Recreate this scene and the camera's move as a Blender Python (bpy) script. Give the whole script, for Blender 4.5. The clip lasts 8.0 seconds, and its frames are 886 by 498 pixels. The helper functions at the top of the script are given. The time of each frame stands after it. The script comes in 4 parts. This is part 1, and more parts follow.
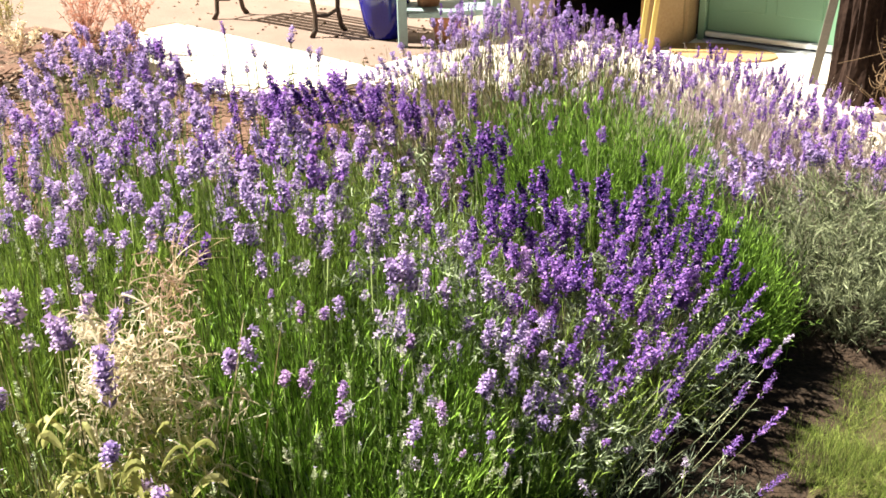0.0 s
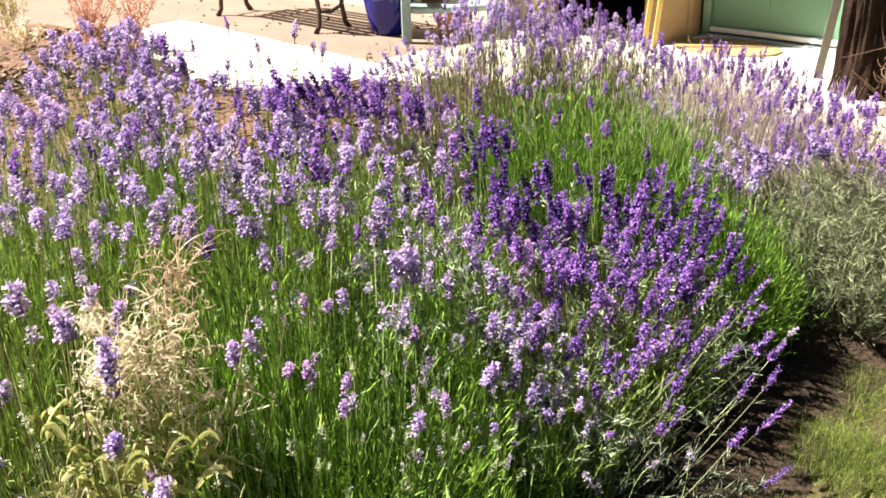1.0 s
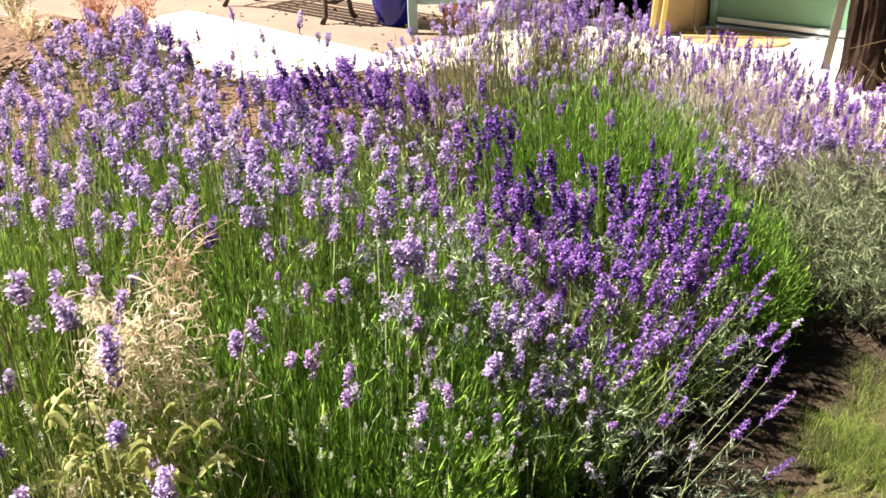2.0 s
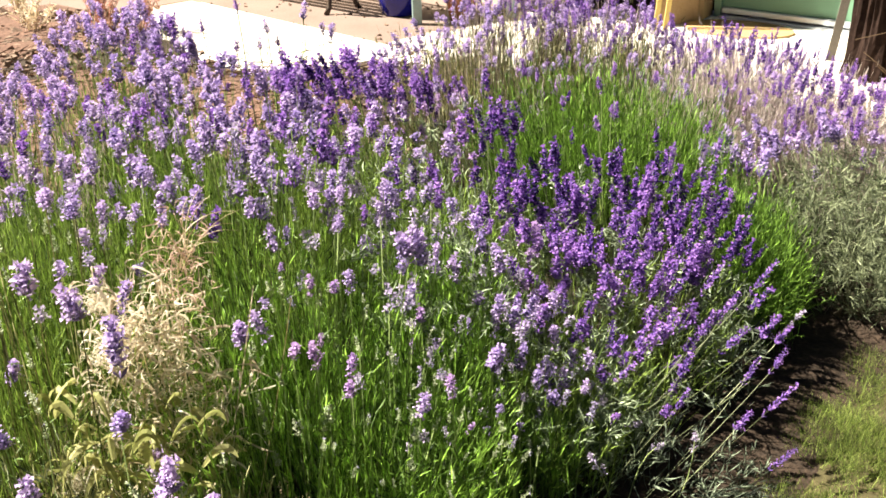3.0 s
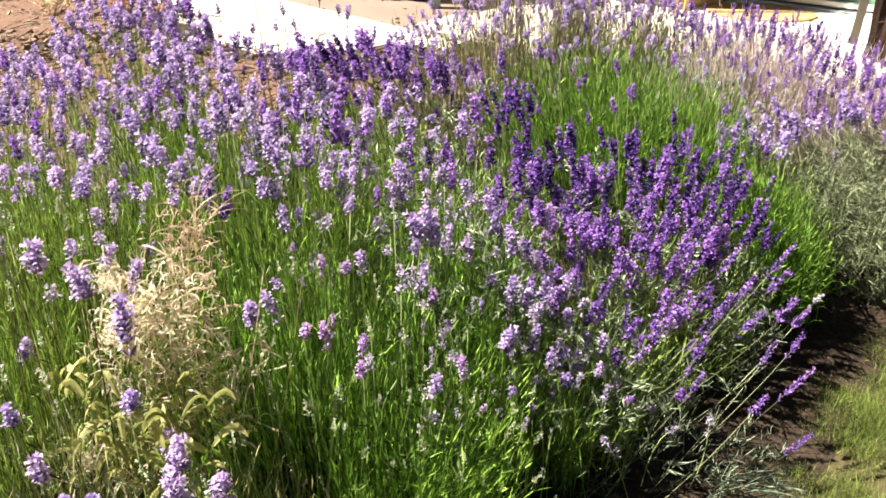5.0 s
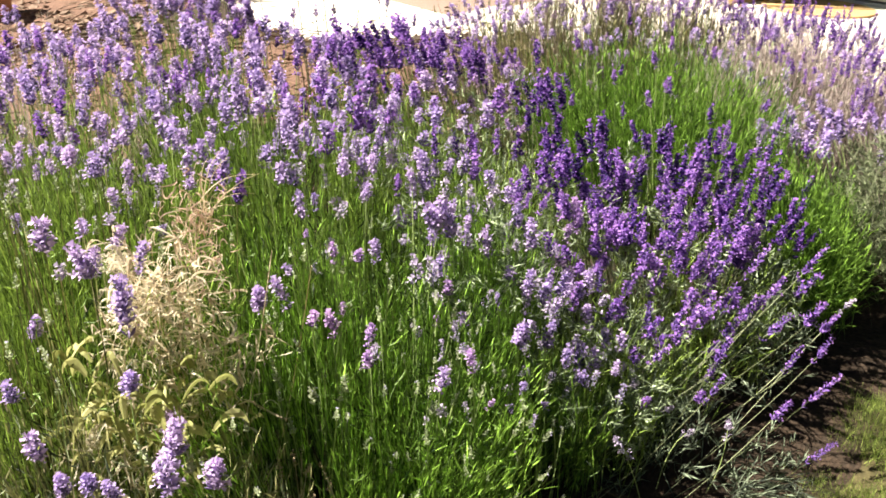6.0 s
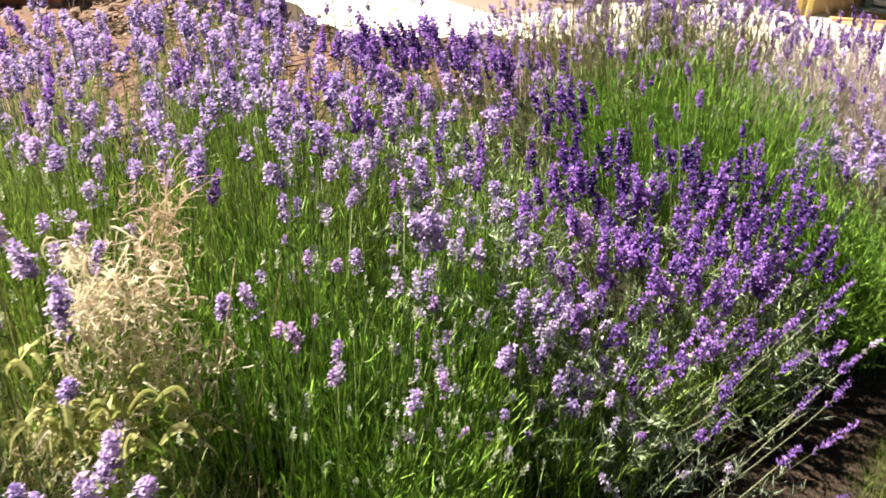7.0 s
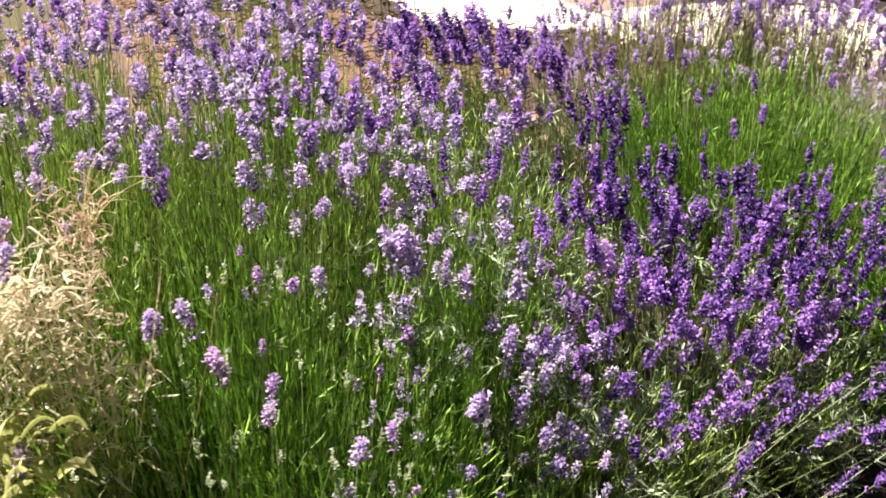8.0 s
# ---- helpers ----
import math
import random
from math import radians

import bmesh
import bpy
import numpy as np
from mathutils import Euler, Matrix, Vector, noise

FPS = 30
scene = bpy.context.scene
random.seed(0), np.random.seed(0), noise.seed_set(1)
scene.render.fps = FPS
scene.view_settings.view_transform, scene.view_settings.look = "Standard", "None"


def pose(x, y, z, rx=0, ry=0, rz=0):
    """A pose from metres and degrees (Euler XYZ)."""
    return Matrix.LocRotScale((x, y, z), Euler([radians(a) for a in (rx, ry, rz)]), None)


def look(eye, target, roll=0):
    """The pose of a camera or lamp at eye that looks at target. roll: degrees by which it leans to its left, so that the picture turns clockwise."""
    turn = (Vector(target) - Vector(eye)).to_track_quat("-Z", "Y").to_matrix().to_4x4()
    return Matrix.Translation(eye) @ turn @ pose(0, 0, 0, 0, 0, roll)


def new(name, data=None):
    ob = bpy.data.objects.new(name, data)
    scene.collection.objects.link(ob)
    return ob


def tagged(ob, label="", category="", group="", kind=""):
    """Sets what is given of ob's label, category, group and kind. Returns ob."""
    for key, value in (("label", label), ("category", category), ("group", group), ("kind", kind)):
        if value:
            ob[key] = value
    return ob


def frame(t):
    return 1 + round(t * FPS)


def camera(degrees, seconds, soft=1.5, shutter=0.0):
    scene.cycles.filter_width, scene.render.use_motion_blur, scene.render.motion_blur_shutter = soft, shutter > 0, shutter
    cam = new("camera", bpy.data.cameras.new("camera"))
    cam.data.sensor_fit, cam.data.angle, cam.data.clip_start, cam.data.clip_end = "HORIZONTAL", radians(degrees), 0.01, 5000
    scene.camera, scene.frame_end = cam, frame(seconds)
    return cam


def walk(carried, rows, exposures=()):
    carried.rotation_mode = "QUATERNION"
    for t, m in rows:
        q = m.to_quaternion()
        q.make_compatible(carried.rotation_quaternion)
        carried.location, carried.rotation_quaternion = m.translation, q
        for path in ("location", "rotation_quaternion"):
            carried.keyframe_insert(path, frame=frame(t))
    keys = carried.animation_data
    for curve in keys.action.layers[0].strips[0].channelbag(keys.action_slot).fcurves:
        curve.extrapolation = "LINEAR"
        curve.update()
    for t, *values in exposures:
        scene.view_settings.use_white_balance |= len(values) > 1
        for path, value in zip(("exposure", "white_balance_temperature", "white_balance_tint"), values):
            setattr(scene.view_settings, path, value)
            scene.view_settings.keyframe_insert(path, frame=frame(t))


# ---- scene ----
cam = camera(47.0, 8.0, soft=1.65, shutter=0.5)
PATH = [
    (0, (0.072, 0.067, 1.591), (0.019, 1.895, 0.783), -1.4),
    (0.5, (0.07, 0.067, 1.586), (0.015, 1.896, 0.779), -1.4),
    (1, (0.074, 0.064, 1.581), (0.012, 1.89, 0.768), -1.6),
    (1.5, (0.08, 0.066, 1.577), (0.01, 1.889, 0.757), -1.7),
    (3, (0.084, 0.062, 1.58), (0.0, 1.873, 0.736), -1.7),
    (3.5, (0.083, 0.063, 1.577), (-0.004, 1.871, 0.727), -1.8),
    (4, (0.08, 0.061, 1.578), (-0.009, 1.866, 0.72), -1.9),
    (4.5, (0.083, 0.065, 1.571), (-0.014, 1.867, 0.71), -2.0),
    (6, (0.177, 0.106, 1.548), (-0.052, 1.887, 0.667), -1.7),
    (6.5, (0.243, 0.15, 1.536), (-0.055, 1.921, 0.655), -1.3),
    (7, (0.319, 0.25, 1.516), (-0.04, 2.011, 0.639), -0.6),
    (7.5, (0.399, 0.432, 1.486), (-0.064, 2.162, 0.597), -0.4),
    (8, (0.482, 0.563, 1.457), (-0.079, 2.262, 0.562), 0.4),
]
walk(cam, [(t, look(eye, target, roll)) for t, eye, target, roll in PATH])

# ---------------------------------------------------------------- light
SUN_FROM = Vector((-0.605, 0.13, 0.77)).normalized()
world = bpy.data.worlds.new("world")
scene.world = world
world.use_nodes = True
sky = world.node_tree.nodes.new("ShaderNodeTexSky")
sky.sky_type = "NISHITA"
sky.sun_disc = False
sky.sun_elevation = math.asin(SUN_FROM.z)
sky.sun_rotation = math.atan2(SUN_FROM.x, SUN_FROM.y)
background = world.node_tree.nodes["Background"]
background.inputs["Strength"].default_value = 0.0075
world.node_tree.links.new(sky.outputs["Color"], background.inputs["Color"])
sun = new("sun", bpy.data.lights.new("sun", "SUN"))
sun.data.energy = 5.0
sun.data.angle = radians(0.55)
sun.data.color = (1.0, 0.935, 0.80)
sun.matrix_world = look(SUN_FROM * 20, (0, 0, 0))
scene.view_settings.exposure = 2.14


# ---------------------------------------------------------------- materials
def material(name, low, high, rough=0.7, scale=8.0, translucent=0.0, random="", bump=0.0, fine=90.0, metal=0.0, contrast=1.0, spec=0.3, detail=6.0, grainy=0.5, rare=1.0):
    """Two colours mixed by noise at two scales, or by each piece's own random value."""
    m = bpy.data.materials.new(name)
    m.use_nodes = True
    nodes, links = m.node_tree.nodes, m.node_tree.links
    shader = nodes["Principled BSDF"]
    shader.inputs["Roughness"].default_value = rough
    shader.inputs["Metallic"].default_value = metal
    shader.inputs["Specular IOR Level"].default_value = spec
    place = nodes.new("ShaderNodeTexCoord")
    broad = nodes.new("ShaderNodeTexNoise")
    broad.inputs["Scale"].default_value = scale
    broad.inputs["Detail"].default_value = detail
    links.new(place.outputs["Object"], broad.inputs["Vector"])
    grain = nodes.new("ShaderNodeTexNoise")
    grain.inputs["Scale"].default_value = fine
    grain.inputs["Detail"].default_value = 3
    links.new(place.outputs["Object"], grain.inputs["Vector"])
    mix = nodes.new("ShaderNodeMath")
    mix.operation = "MULTIPLY_ADD"
    links.new(grain.outputs["Fac"], mix.inputs[0])
    mix.inputs[1].default_value = grainy
    half = nodes.new("ShaderNodeMath")
    half.operation = "MULTIPLY_ADD"
    half.inputs[1].default_value = 0.5
    half.inputs[2].default_value = 0.25 - 0.5 * grainy
    if random == "both":
        whole, own, add = nodes.new("ShaderNodeObjectInfo"), nodes.new("ShaderNodeNewGeometry"), nodes.new("ShaderNodeMix")
        add.inputs["Factor"].default_value = 0.45
        links.new(whole.outputs["Random"], add.inputs["A"])
        links.new(own.outputs["Random Per Island"], add.inputs["B"])
        links.new(add.outputs["Result"], half.inputs[0])
    elif random:
        info = nodes.new("ShaderNodeObjectInfo" if random == "object" else "ShaderNodeNewGeometry")
        links.new(info.outputs["Random" if random == "object" else "Random Per Island"], half.inputs[0])
    else:
        links.new(broad.outputs["Fac"], half.inputs[0])
    links.new(half.outputs[0], mix.inputs[2])
    spread = nodes.new("ShaderNodeMapRange")
    spread.inputs["From Min"].default_value = 0.5 - 0.5 / (1 + contrast) - 0.08
    spread.inputs["From Max"].default_value = 0.5 + 0.5 / (1 + contrast) + 0.08
    links.new(mix.outputs[0], spread.inputs["Value"])
    ramp = nodes.new("ShaderNodeMix")
    ramp.data_type = "RGBA"
    ramp.inputs["A"].default_value = (*low, 1)
    ramp.inputs["B"].default_value = (*high, 1)
    power = nodes.new("ShaderNodeMath")
    power.operation = "POWER"
    power.inputs[1].default_value = rare
    links.new(spread.outputs["Result"], power.inputs[0])
    links.new(power.outputs[0], ramp.inputs["Factor"])
    links.new(ramp.outputs["Result"], shader.inputs["Base Color"])
    if bump:
        relief = nodes.new("ShaderNodeBump")
        relief.inputs["Strength"].default_value = bump
        relief.inputs["Distance"].default_value = 0.01
        links.new(mix.outputs[0], relief.inputs["Height"])
        links.new(relief.outputs["Normal"], shader.inputs["Normal"])
    if translucent:
        glow = nodes.new("ShaderNodeBsdfTranslucent")
        links.new(ramp.outputs["Result"], glow.inputs["Color"])
        both = nodes.new("ShaderNodeMixShader")
        both.inputs["Fac"].default_value = translucent
        links.new(shader.outputs["BSDF"], both.inputs[1])
        links.new(glow.outputs["BSDF"], both.inputs[2])
        links.new(both.outputs["Shader"], nodes["Material Output"].inputs["Surface"])
    return m


LAWN = material("lawn_soil", (0.026, 0.022, 0.008), (0.095, 0.078, 0.032), 0.95, 6.0, bump=0.6, fine=60, grainy=0.8)
GRASS = material("grass_blades", (0.03, 0.065, 0.006), (0.48, 0.58, 0.14), 0.6, random="island", translucent=0.25, contrast=0.8, rare=1.6)
# brown earth kept extra dark, with the bushes' shade put into its colour
DARKENED_SOIL = material("bed_soil_shaded", (0.008, 0.0055, 0.003), (0.062, 0.039, 0.025), 0.95, 12.0, bump=0.9, fine=70, grainy=0.9)
DRY_SOIL = material("dry_soil", (0.045, 0.023, 0.016), (0.205, 0.115, 0.080), 0.95, 9.0, bump=1.0, fine=60, grainy=1.0)
GRAVEL = material("sandy_gravel", (0.13, 0.09, 0.073), (0.25, 0.182, 0.15), 0.95, 3.0, bump=0.6, fine=80)
PAVING = material("pale_paving", (0.50, 0.46, 0.39), (0.66, 0.62, 0.55), 0.8, 2.0, random="object", bump=0.25, fine=50)
JOINT = material("paving_joint", (0.34, 0.28, 0.20), (0.50, 0.42, 0.32), 0.95, 9.0)
PEBBLE = material("pebbles", (0.08, 0.048, 0.032), (0.29, 0.20, 0.145), 0.85, random="island")
SANDSTONE = material("sandstone", (0.26, 0.165, 0.085), (0.42, 0.30, 0.17), 0.9, 5.0, bump=0.6, fine=60)
MORTAR = material("lime_mortar", (0.40, 0.31, 0.20), (0.55, 0.45, 0.32), 0.95, 9.0, bump=0.5)
STONE = material("pale_stone", (0.55, 0.48, 0.38), (0.74, 0.68, 0.57), 0.85, 5.0, bump=0.4)
WHITE_SILL = material("white_painted_stone", (0.70, 0.69, 0.66), (0.82, 0.81, 0.79), 0.6, 6.0, bump=0.2)
DOOR_GREEN = material("green_door_paint", (0.13, 0.25, 0.16), (0.155, 0.29, 0.19), 0.45, 2.0, bump=0.05)
FRAME_PAINT = material("pale_frame_paint", (0.20, 0.34, 0.23), (0.28, 0.42, 0.30), 0.5, 6.0)
ALUMINIUM = material("weathered_aluminium", (0.45, 0.47, 0.48), (0.62, 0.64, 0.66), 0.38, 10.0, metal=0.7)
RUBBER = material("black_rubber", (0.02, 0.02, 0.02), (0.045, 0.045, 0.045), 0.6)
COIR = material("coir", (0.30, 0.19, 0.08), (0.50, 0.34, 0.16), 0.95, 30.0, bump=0.8, fine=240)
DARK_WOOD = material("dark_timber", (0.005, 0.003, 0.0025), (0.046, 0.028, 0.022), 0.95, 7.0, bump=1.0, fine=45, spec=0.05)
GREY_WOOD = material("grey_timber", (0.10, 0.085, 0.07), (0.20, 0.175, 0.145), 0.85, 7.0, bump=0.4)
YELLOW_WOOD = material("yellow_timber", (0.50, 0.36, 0.10), (0.66, 0.51, 0.20), 0.7, 7.0, bump=0.3)
BENCH_IRON = material("brown_cast_iron", (0.045, 0.03, 0.022), (0.10, 0.07, 0.05), 0.55, 20.0, bump=0.3, metal=0.2)
BENCH_WOOD = material("bench_timber", (0.14, 0.09, 0.05), (0.26, 0.17, 0.10), 0.75, 9.0, bump=0.3, random="object")
BLUE_GLAZE = material("cobalt_glaze", (0.006, 0.007, 0.12), (0.013, 0.014, 0.23), 0.12, 6.0, spec=0.5)
TEAL_PAINT = material("blue_grey_paint", (0.17, 0.24, 0.24), (0.29, 0.38, 0.37), 0.5, 8.0, bump=0.1)
TERRACOTTA = material("terracotta", (0.30, 0.12, 0.06), (0.46, 0.21, 0.11), 0.85, 8.0, bump=0.2)
# near-black colour stands in for the shade inside the open store
STORE_SHADE = material("store_shade", (0.006, 0.004, 0.004), (0.020, 0.012, 0.010), 0.9, 4.0)

STEM_GREEN = material("lavender_stem_green", (0.10, 0.17, 0.04), (0.50, 0.60, 0.24), 0.55, random="island", translucent=0.25)
STEM_OLIVE = material("lavender_stem_olive", (0.07, 0.09, 0.035), (0.31, 0.33, 0.18), 0.6, random="island", translucent=0.15)
STEM_PALE = material("lavender_stem_pale", (0.25, 0.215, 0.175), (0.76, 0.65, 0.60), 0.6, random="island", translucent=0.25, grainy=1.0, fine=60)
# near-black low ends put the shade of the gaps into random shoots' colour
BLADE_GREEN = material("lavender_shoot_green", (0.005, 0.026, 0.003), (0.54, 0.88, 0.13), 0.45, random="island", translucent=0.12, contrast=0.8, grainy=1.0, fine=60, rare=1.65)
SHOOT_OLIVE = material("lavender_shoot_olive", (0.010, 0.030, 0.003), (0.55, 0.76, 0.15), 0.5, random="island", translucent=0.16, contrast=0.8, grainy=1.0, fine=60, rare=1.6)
SHOOT_KHAKI = material("lavender_shoot_khaki", (0.03, 0.04, 0.008), (0.70, 0.66, 0.32), 0.6, random="island", translucent=0.1, contrast=0.8, grainy=1.0, fine=60, rare=1.7)
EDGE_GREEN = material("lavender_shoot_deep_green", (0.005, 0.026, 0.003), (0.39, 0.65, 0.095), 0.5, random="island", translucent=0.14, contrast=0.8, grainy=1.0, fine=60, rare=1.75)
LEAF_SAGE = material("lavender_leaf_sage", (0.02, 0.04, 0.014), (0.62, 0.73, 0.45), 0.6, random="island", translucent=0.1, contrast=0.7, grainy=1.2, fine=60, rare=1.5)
# inner leaves, darkened in colour to stand in for shade among the stems
LEAF_GREEN_SHADE = material("lavender_leaf_green_shade", (0.004, 0.016, 0.002), (0.42, 0.62, 0.19), 0.5, random="island", translucent=0.12, contrast=0.8, grainy=1.2, fine=60, rare=2.0)
# silvery leaves, most mixed down to near-black to imitate shade low in the bed
LEAF_GREY_SHADE = material("lavender_leaf_grey_shade", (0.004, 0.009, 0.004), (0.42, 0.50, 0.34), 0.6, random="island", translucent=0.04, contrast=0.6, grainy=1.2, fine=60, rare=2.2)
LEAF_KHAKI = material("lavender_leaf_khaki", (0.010, 0.018, 0.005), (0.44, 0.49, 0.28), 0.6, random="island", translucent=0.06, contrast=0.6, grainy=1.2, fine=60, rare=1.8)
STRAW = material("bleached_straw", (0.50, 0.39, 0.25), (0.92, 0.84, 0.68), 0.75, random="island", translucent=0.42, grainy=1.0, fine=60)
FLUFF = material("seed_fluff", (0.62, 0.54, 0.40), (0.86, 0.80, 0.68), 0.9, random="island", translucent=0.3)
PINK_STRAW = material("pinkish_straw", (0.46, 0.29, 0.22), (0.80, 0.62, 0.50), 0.8, random="island", translucent=0.3)
WEED_LEAF = material("yellow_green_leaf", (0.24, 0.26, 0.07), (0.56, 0.53, 0.24), 0.6, random="island", translucent=0.4)
RED_STEM = material("red_dry_stem", (0.46, 0.22, 0.15), (0.84, 0.56, 0.46), 0.8, random="island", translucent=0.3)
BROWN_STEM = material("brown_twig", (0.05, 0.03, 0.016), (0.20, 0.13, 0.07), 0.9, random="island")
VINE = material("dry_vine", (0.04, 0.026, 0.017), (0.32, 0.23, 0.15), 0.85, random="island", rare=2.2)
# twig brown darkened to carry the shade inside the bushes
WOODY_SHADE = material("woody_base", (0.012, 0.009, 0.005), (0.07, 0.05, 0.03), 0.95, random="island")

CALYX = {
    "pale": material("calyx_pale", (0.06, 0.042, 0.16), (0.44, 0.32, 0.58), 0.65, random="both", translucent=0.18, contrast=1.1, grainy=0.8, rare=1.35),
    "dark": material("calyx_dark", (0.010, 0.005, 0.060), (0.13, 0.052, 0.32), 0.65, random="both", translucent=0.10, contrast=1.1, grainy=0.8, rare=1.35),
    "rich": material("calyx_rich", (0.034, 0.015, 0.13), (0.285, 0.142, 0.50), 0.65, random="both", translucent=0.15, contrast=1.1, grainy=0.8, rare=1.35),
    "lilac": material("calyx_lilac", (0.10, 0.05, 0.22), (0.44, 0.26, 0.52), 0.65, random="both", translucent=0.2, contrast=1.0, grainy=0.8, rare=1.3),
    "faded": material("calyx_faded", (0.19, 0.17, 0.30), (0.50, 0.43, 0.56), 0.65, random="both", translucent=0.3, contrast=0.7, grainy=0.8, rare=1.35),
    "husk": material("calyx_husk", (0.30, 0.20, 0.11), (0.68, 0.54, 0.38), 0.75, random="both", translucent=0.2),
    "bud": material("calyx_bud", (0.26, 0.33, 0.16), (0.6, 0.62, 0.44), 0.65, random="both", translucent=0.35),
}
PETAL = {
    "pale": material("petal_pale", (0.31, 0.225, 0.58), (0.77, 0.58, 0.84), 0.6, random="both", translucent=0.4),
    "dark": material("petal_dark", (0.135, 0.05, 0.36), (0.43, 0.195, 0.64), 0.6, random="both", translucent=0.35),
    "rich": material("petal_rich", (0.205, 0.085, 0.46), (0.52, 0.28, 0.69), 0.6, random="both", translucent=0.4),
    "lilac": material("petal_lilac", (0.40, 0.23, 0.62), (0.78, 0.53, 0.82), 0.6, random="both", translucent=0.4),
    "faded": material("petal_faded", (0.40, 0.33, 0.56), (0.70, 0.58, 0.72), 0.6, random="both", translucent=0.4),
    "husk": CALYX["husk"],
    "bud": material("petal_bud", (0.45, 0.4, 0.6), (0.62, 0.58, 0.72), 0.6, random="both", translucent=0.45),
}


# ---------------------------------------------------------------- mesh helpers
rng = np.random.default_rng(7)


def mesh_of(name, verts, faces, *mats, slots=None, smooth=False):
    me = bpy.data.meshes.new(name)
    me.from_pydata(np.asarray(verts, float).reshape(-1, 3).tolist(), [], faces if isinstance(faces, list) else faces.tolist())
    for m in mats:
        me.materials.append(m)
    if slots is not None:
        me.polygons.foreach_set("material_index", np.asarray(slots, np.int32))
    if smooth:
        me.polygons.foreach_set("use_smooth", np.ones(len(me.polygons), bool))
    me.update()
    return me


def under(ob, parent):
    ob.parent = parent
    return ob


def part(name, bm, mat, parent=None, label="", smooth=False):
    """Links a bmesh as one mesh object under a thing or a part."""
    me = bpy.data.meshes.new(name)
    bm.normal_update()
    bm.to_mesh(me)
    bm.free()
    me.materials.append(mat)
    if smooth:
        me.polygons.foreach_set("use_smooth", np.ones(len(me.polygons), bool))
    ob = new(name, me)
    if parent:
        ob.parent = parent
    return tagged(ob, label)


def piece(name, me, parent, m):
    ob = new(name, me)
    ob.parent = parent
    ob.matrix_basis = m
    return ob


def thing(name, m, label, category, group="", kind=""):
    ob = new(name)
    ob.empty_display_size = 0.05
    ob.matrix_basis = m
    return tagged(ob, label, category, group, kind)


def box(bm, x0, x1, y0, y1, z0, z1, bevel=0.0):
    made = bmesh.ops.create_cube(bm, size=1, matrix=Matrix.Translation(((x0 + x1) / 2, (y0 + y1) / 2, (z0 + z1) / 2)) @ Matrix.Diagonal((x1 - x0, y1 - y0, z1 - z0, 1)))
    if bevel:
        edges = {e for v in made["verts"] for e in v.link_edges}
        bmesh.ops.bevel(bm, geom=list(edges), offset=bevel, segments=2, affect="EDGES", profile=0.6)
    return bm


def solid(*size, bevel=0.0):
    return box(bmesh.new(), *size, bevel=bevel)


def lathe(bm, profile, sides=32, close=False):
    """Turns (radius, height) pairs round the z axis."""
    rings = []
    for r, z in profile:
        rings.append([bm.verts.new((r * math.cos(a), r * math.sin(a), z)) for a in np.linspace(0, 2 * math.pi, sides, endpoint=False)])
    for a, b in zip(rings, rings[1:]):
        for i in range(sides):
            bm.faces.new((a[i], a[(i + 1) % sides], b[(i + 1) % sides], b[i]))
    if close:
        bm.faces.new(list(reversed(rings[0])))
        bm.faces.new(rings[-1])
    return bm


def tube(bm, path, radii, sides=8):
    """A bar of round section along a path."""
    path = [Vector(p) for p in path]
    rings = []
    for i, p in enumerate(path):
        way = (path[min(i + 1, len(path) - 1)] - path[max(i - 1, 0)]).normalized()
        side = way.cross(Vector((0.13, 0.27, 1))).normalized()
        up = side.cross(way)
        r = radii[i] if hasattr(radii, "__len__") else radii
        rings.append([bm.verts.new(p + r * (math.cos(a) * side + math.sin(a) * up)) for a in np.linspace(0, 2 * math.pi, sides, endpoint=False)])
    for a, b in zip(rings, rings[1:]):
        for i in range(sides):
            bm.faces.new((a[i], a[(i + 1) % sides], b[(i + 1) % sides], b[i]))
    bm.faces.new(list(reversed(rings[0])))
    bm.faces.new(rings[-1])
    return bm


def curves_mesh(name, base, mid, tip, width, mat, sides=3, rows=4, taper=0.5):
    """Many thin shoots at once: arrays of base, middle and tip points become tapered bars (sides 3) or folded ribbons (sides 2)."""
    n = len(base)
    t = np.linspace(0, 1, rows)[None, :, None]
    path = (1 - t) ** 2 * base[:, None] + 2 * t * (1 - t) * mid[:, None] + t ** 2 * tip[:, None]
    way = np.gradient(path, axis=1)
    way /= np.linalg.norm(way, axis=2, keepdims=True) + 1e-9
    turn = rng.uniform(0, 2 * np.pi, n)
    hint = np.stack([np.cos(turn), np.sin(turn), 0.25 * np.ones(n)], 1)[:, None, :]
    side = np.cross(way, np.broadcast_to(hint, way.shape))
    side /= np.linalg.norm(side, axis=2, keepdims=True) + 1e-9
    up = np.cross(side, way)
    if sides == 2:
        form = np.clip(np.sin(np.pi * (0.12 + 0.86 * np.linspace(0, 1, rows))), 0.08, 1)
    else:
        form = 1 - (1 - taper) * np.linspace(0, 1, rows)
    w = np.asarray(width).reshape(-1, 1, 1) * form[None, :, None]
    if sides == 2:
        rings = np.stack([path - w * side, path + 0.35 * w * up, path + w * side], 2)
        count, wrap = 3, False
    else:
        rings = np.stack([path + w * (math.cos(a) * side + math.sin(a) * up) for a in (0, 2.0944, 4.18879)], 2)
        count, wrap = 3, True
    verts = rings.reshape(-1, 3)
    start = (np.arange(n) * rows * count)[:, None, None]
    r = (np.arange(rows - 1) * count)[None, :, None]
    k = np.arange(count if wrap else count - 1)[None, None, :]
    a = start + r + k
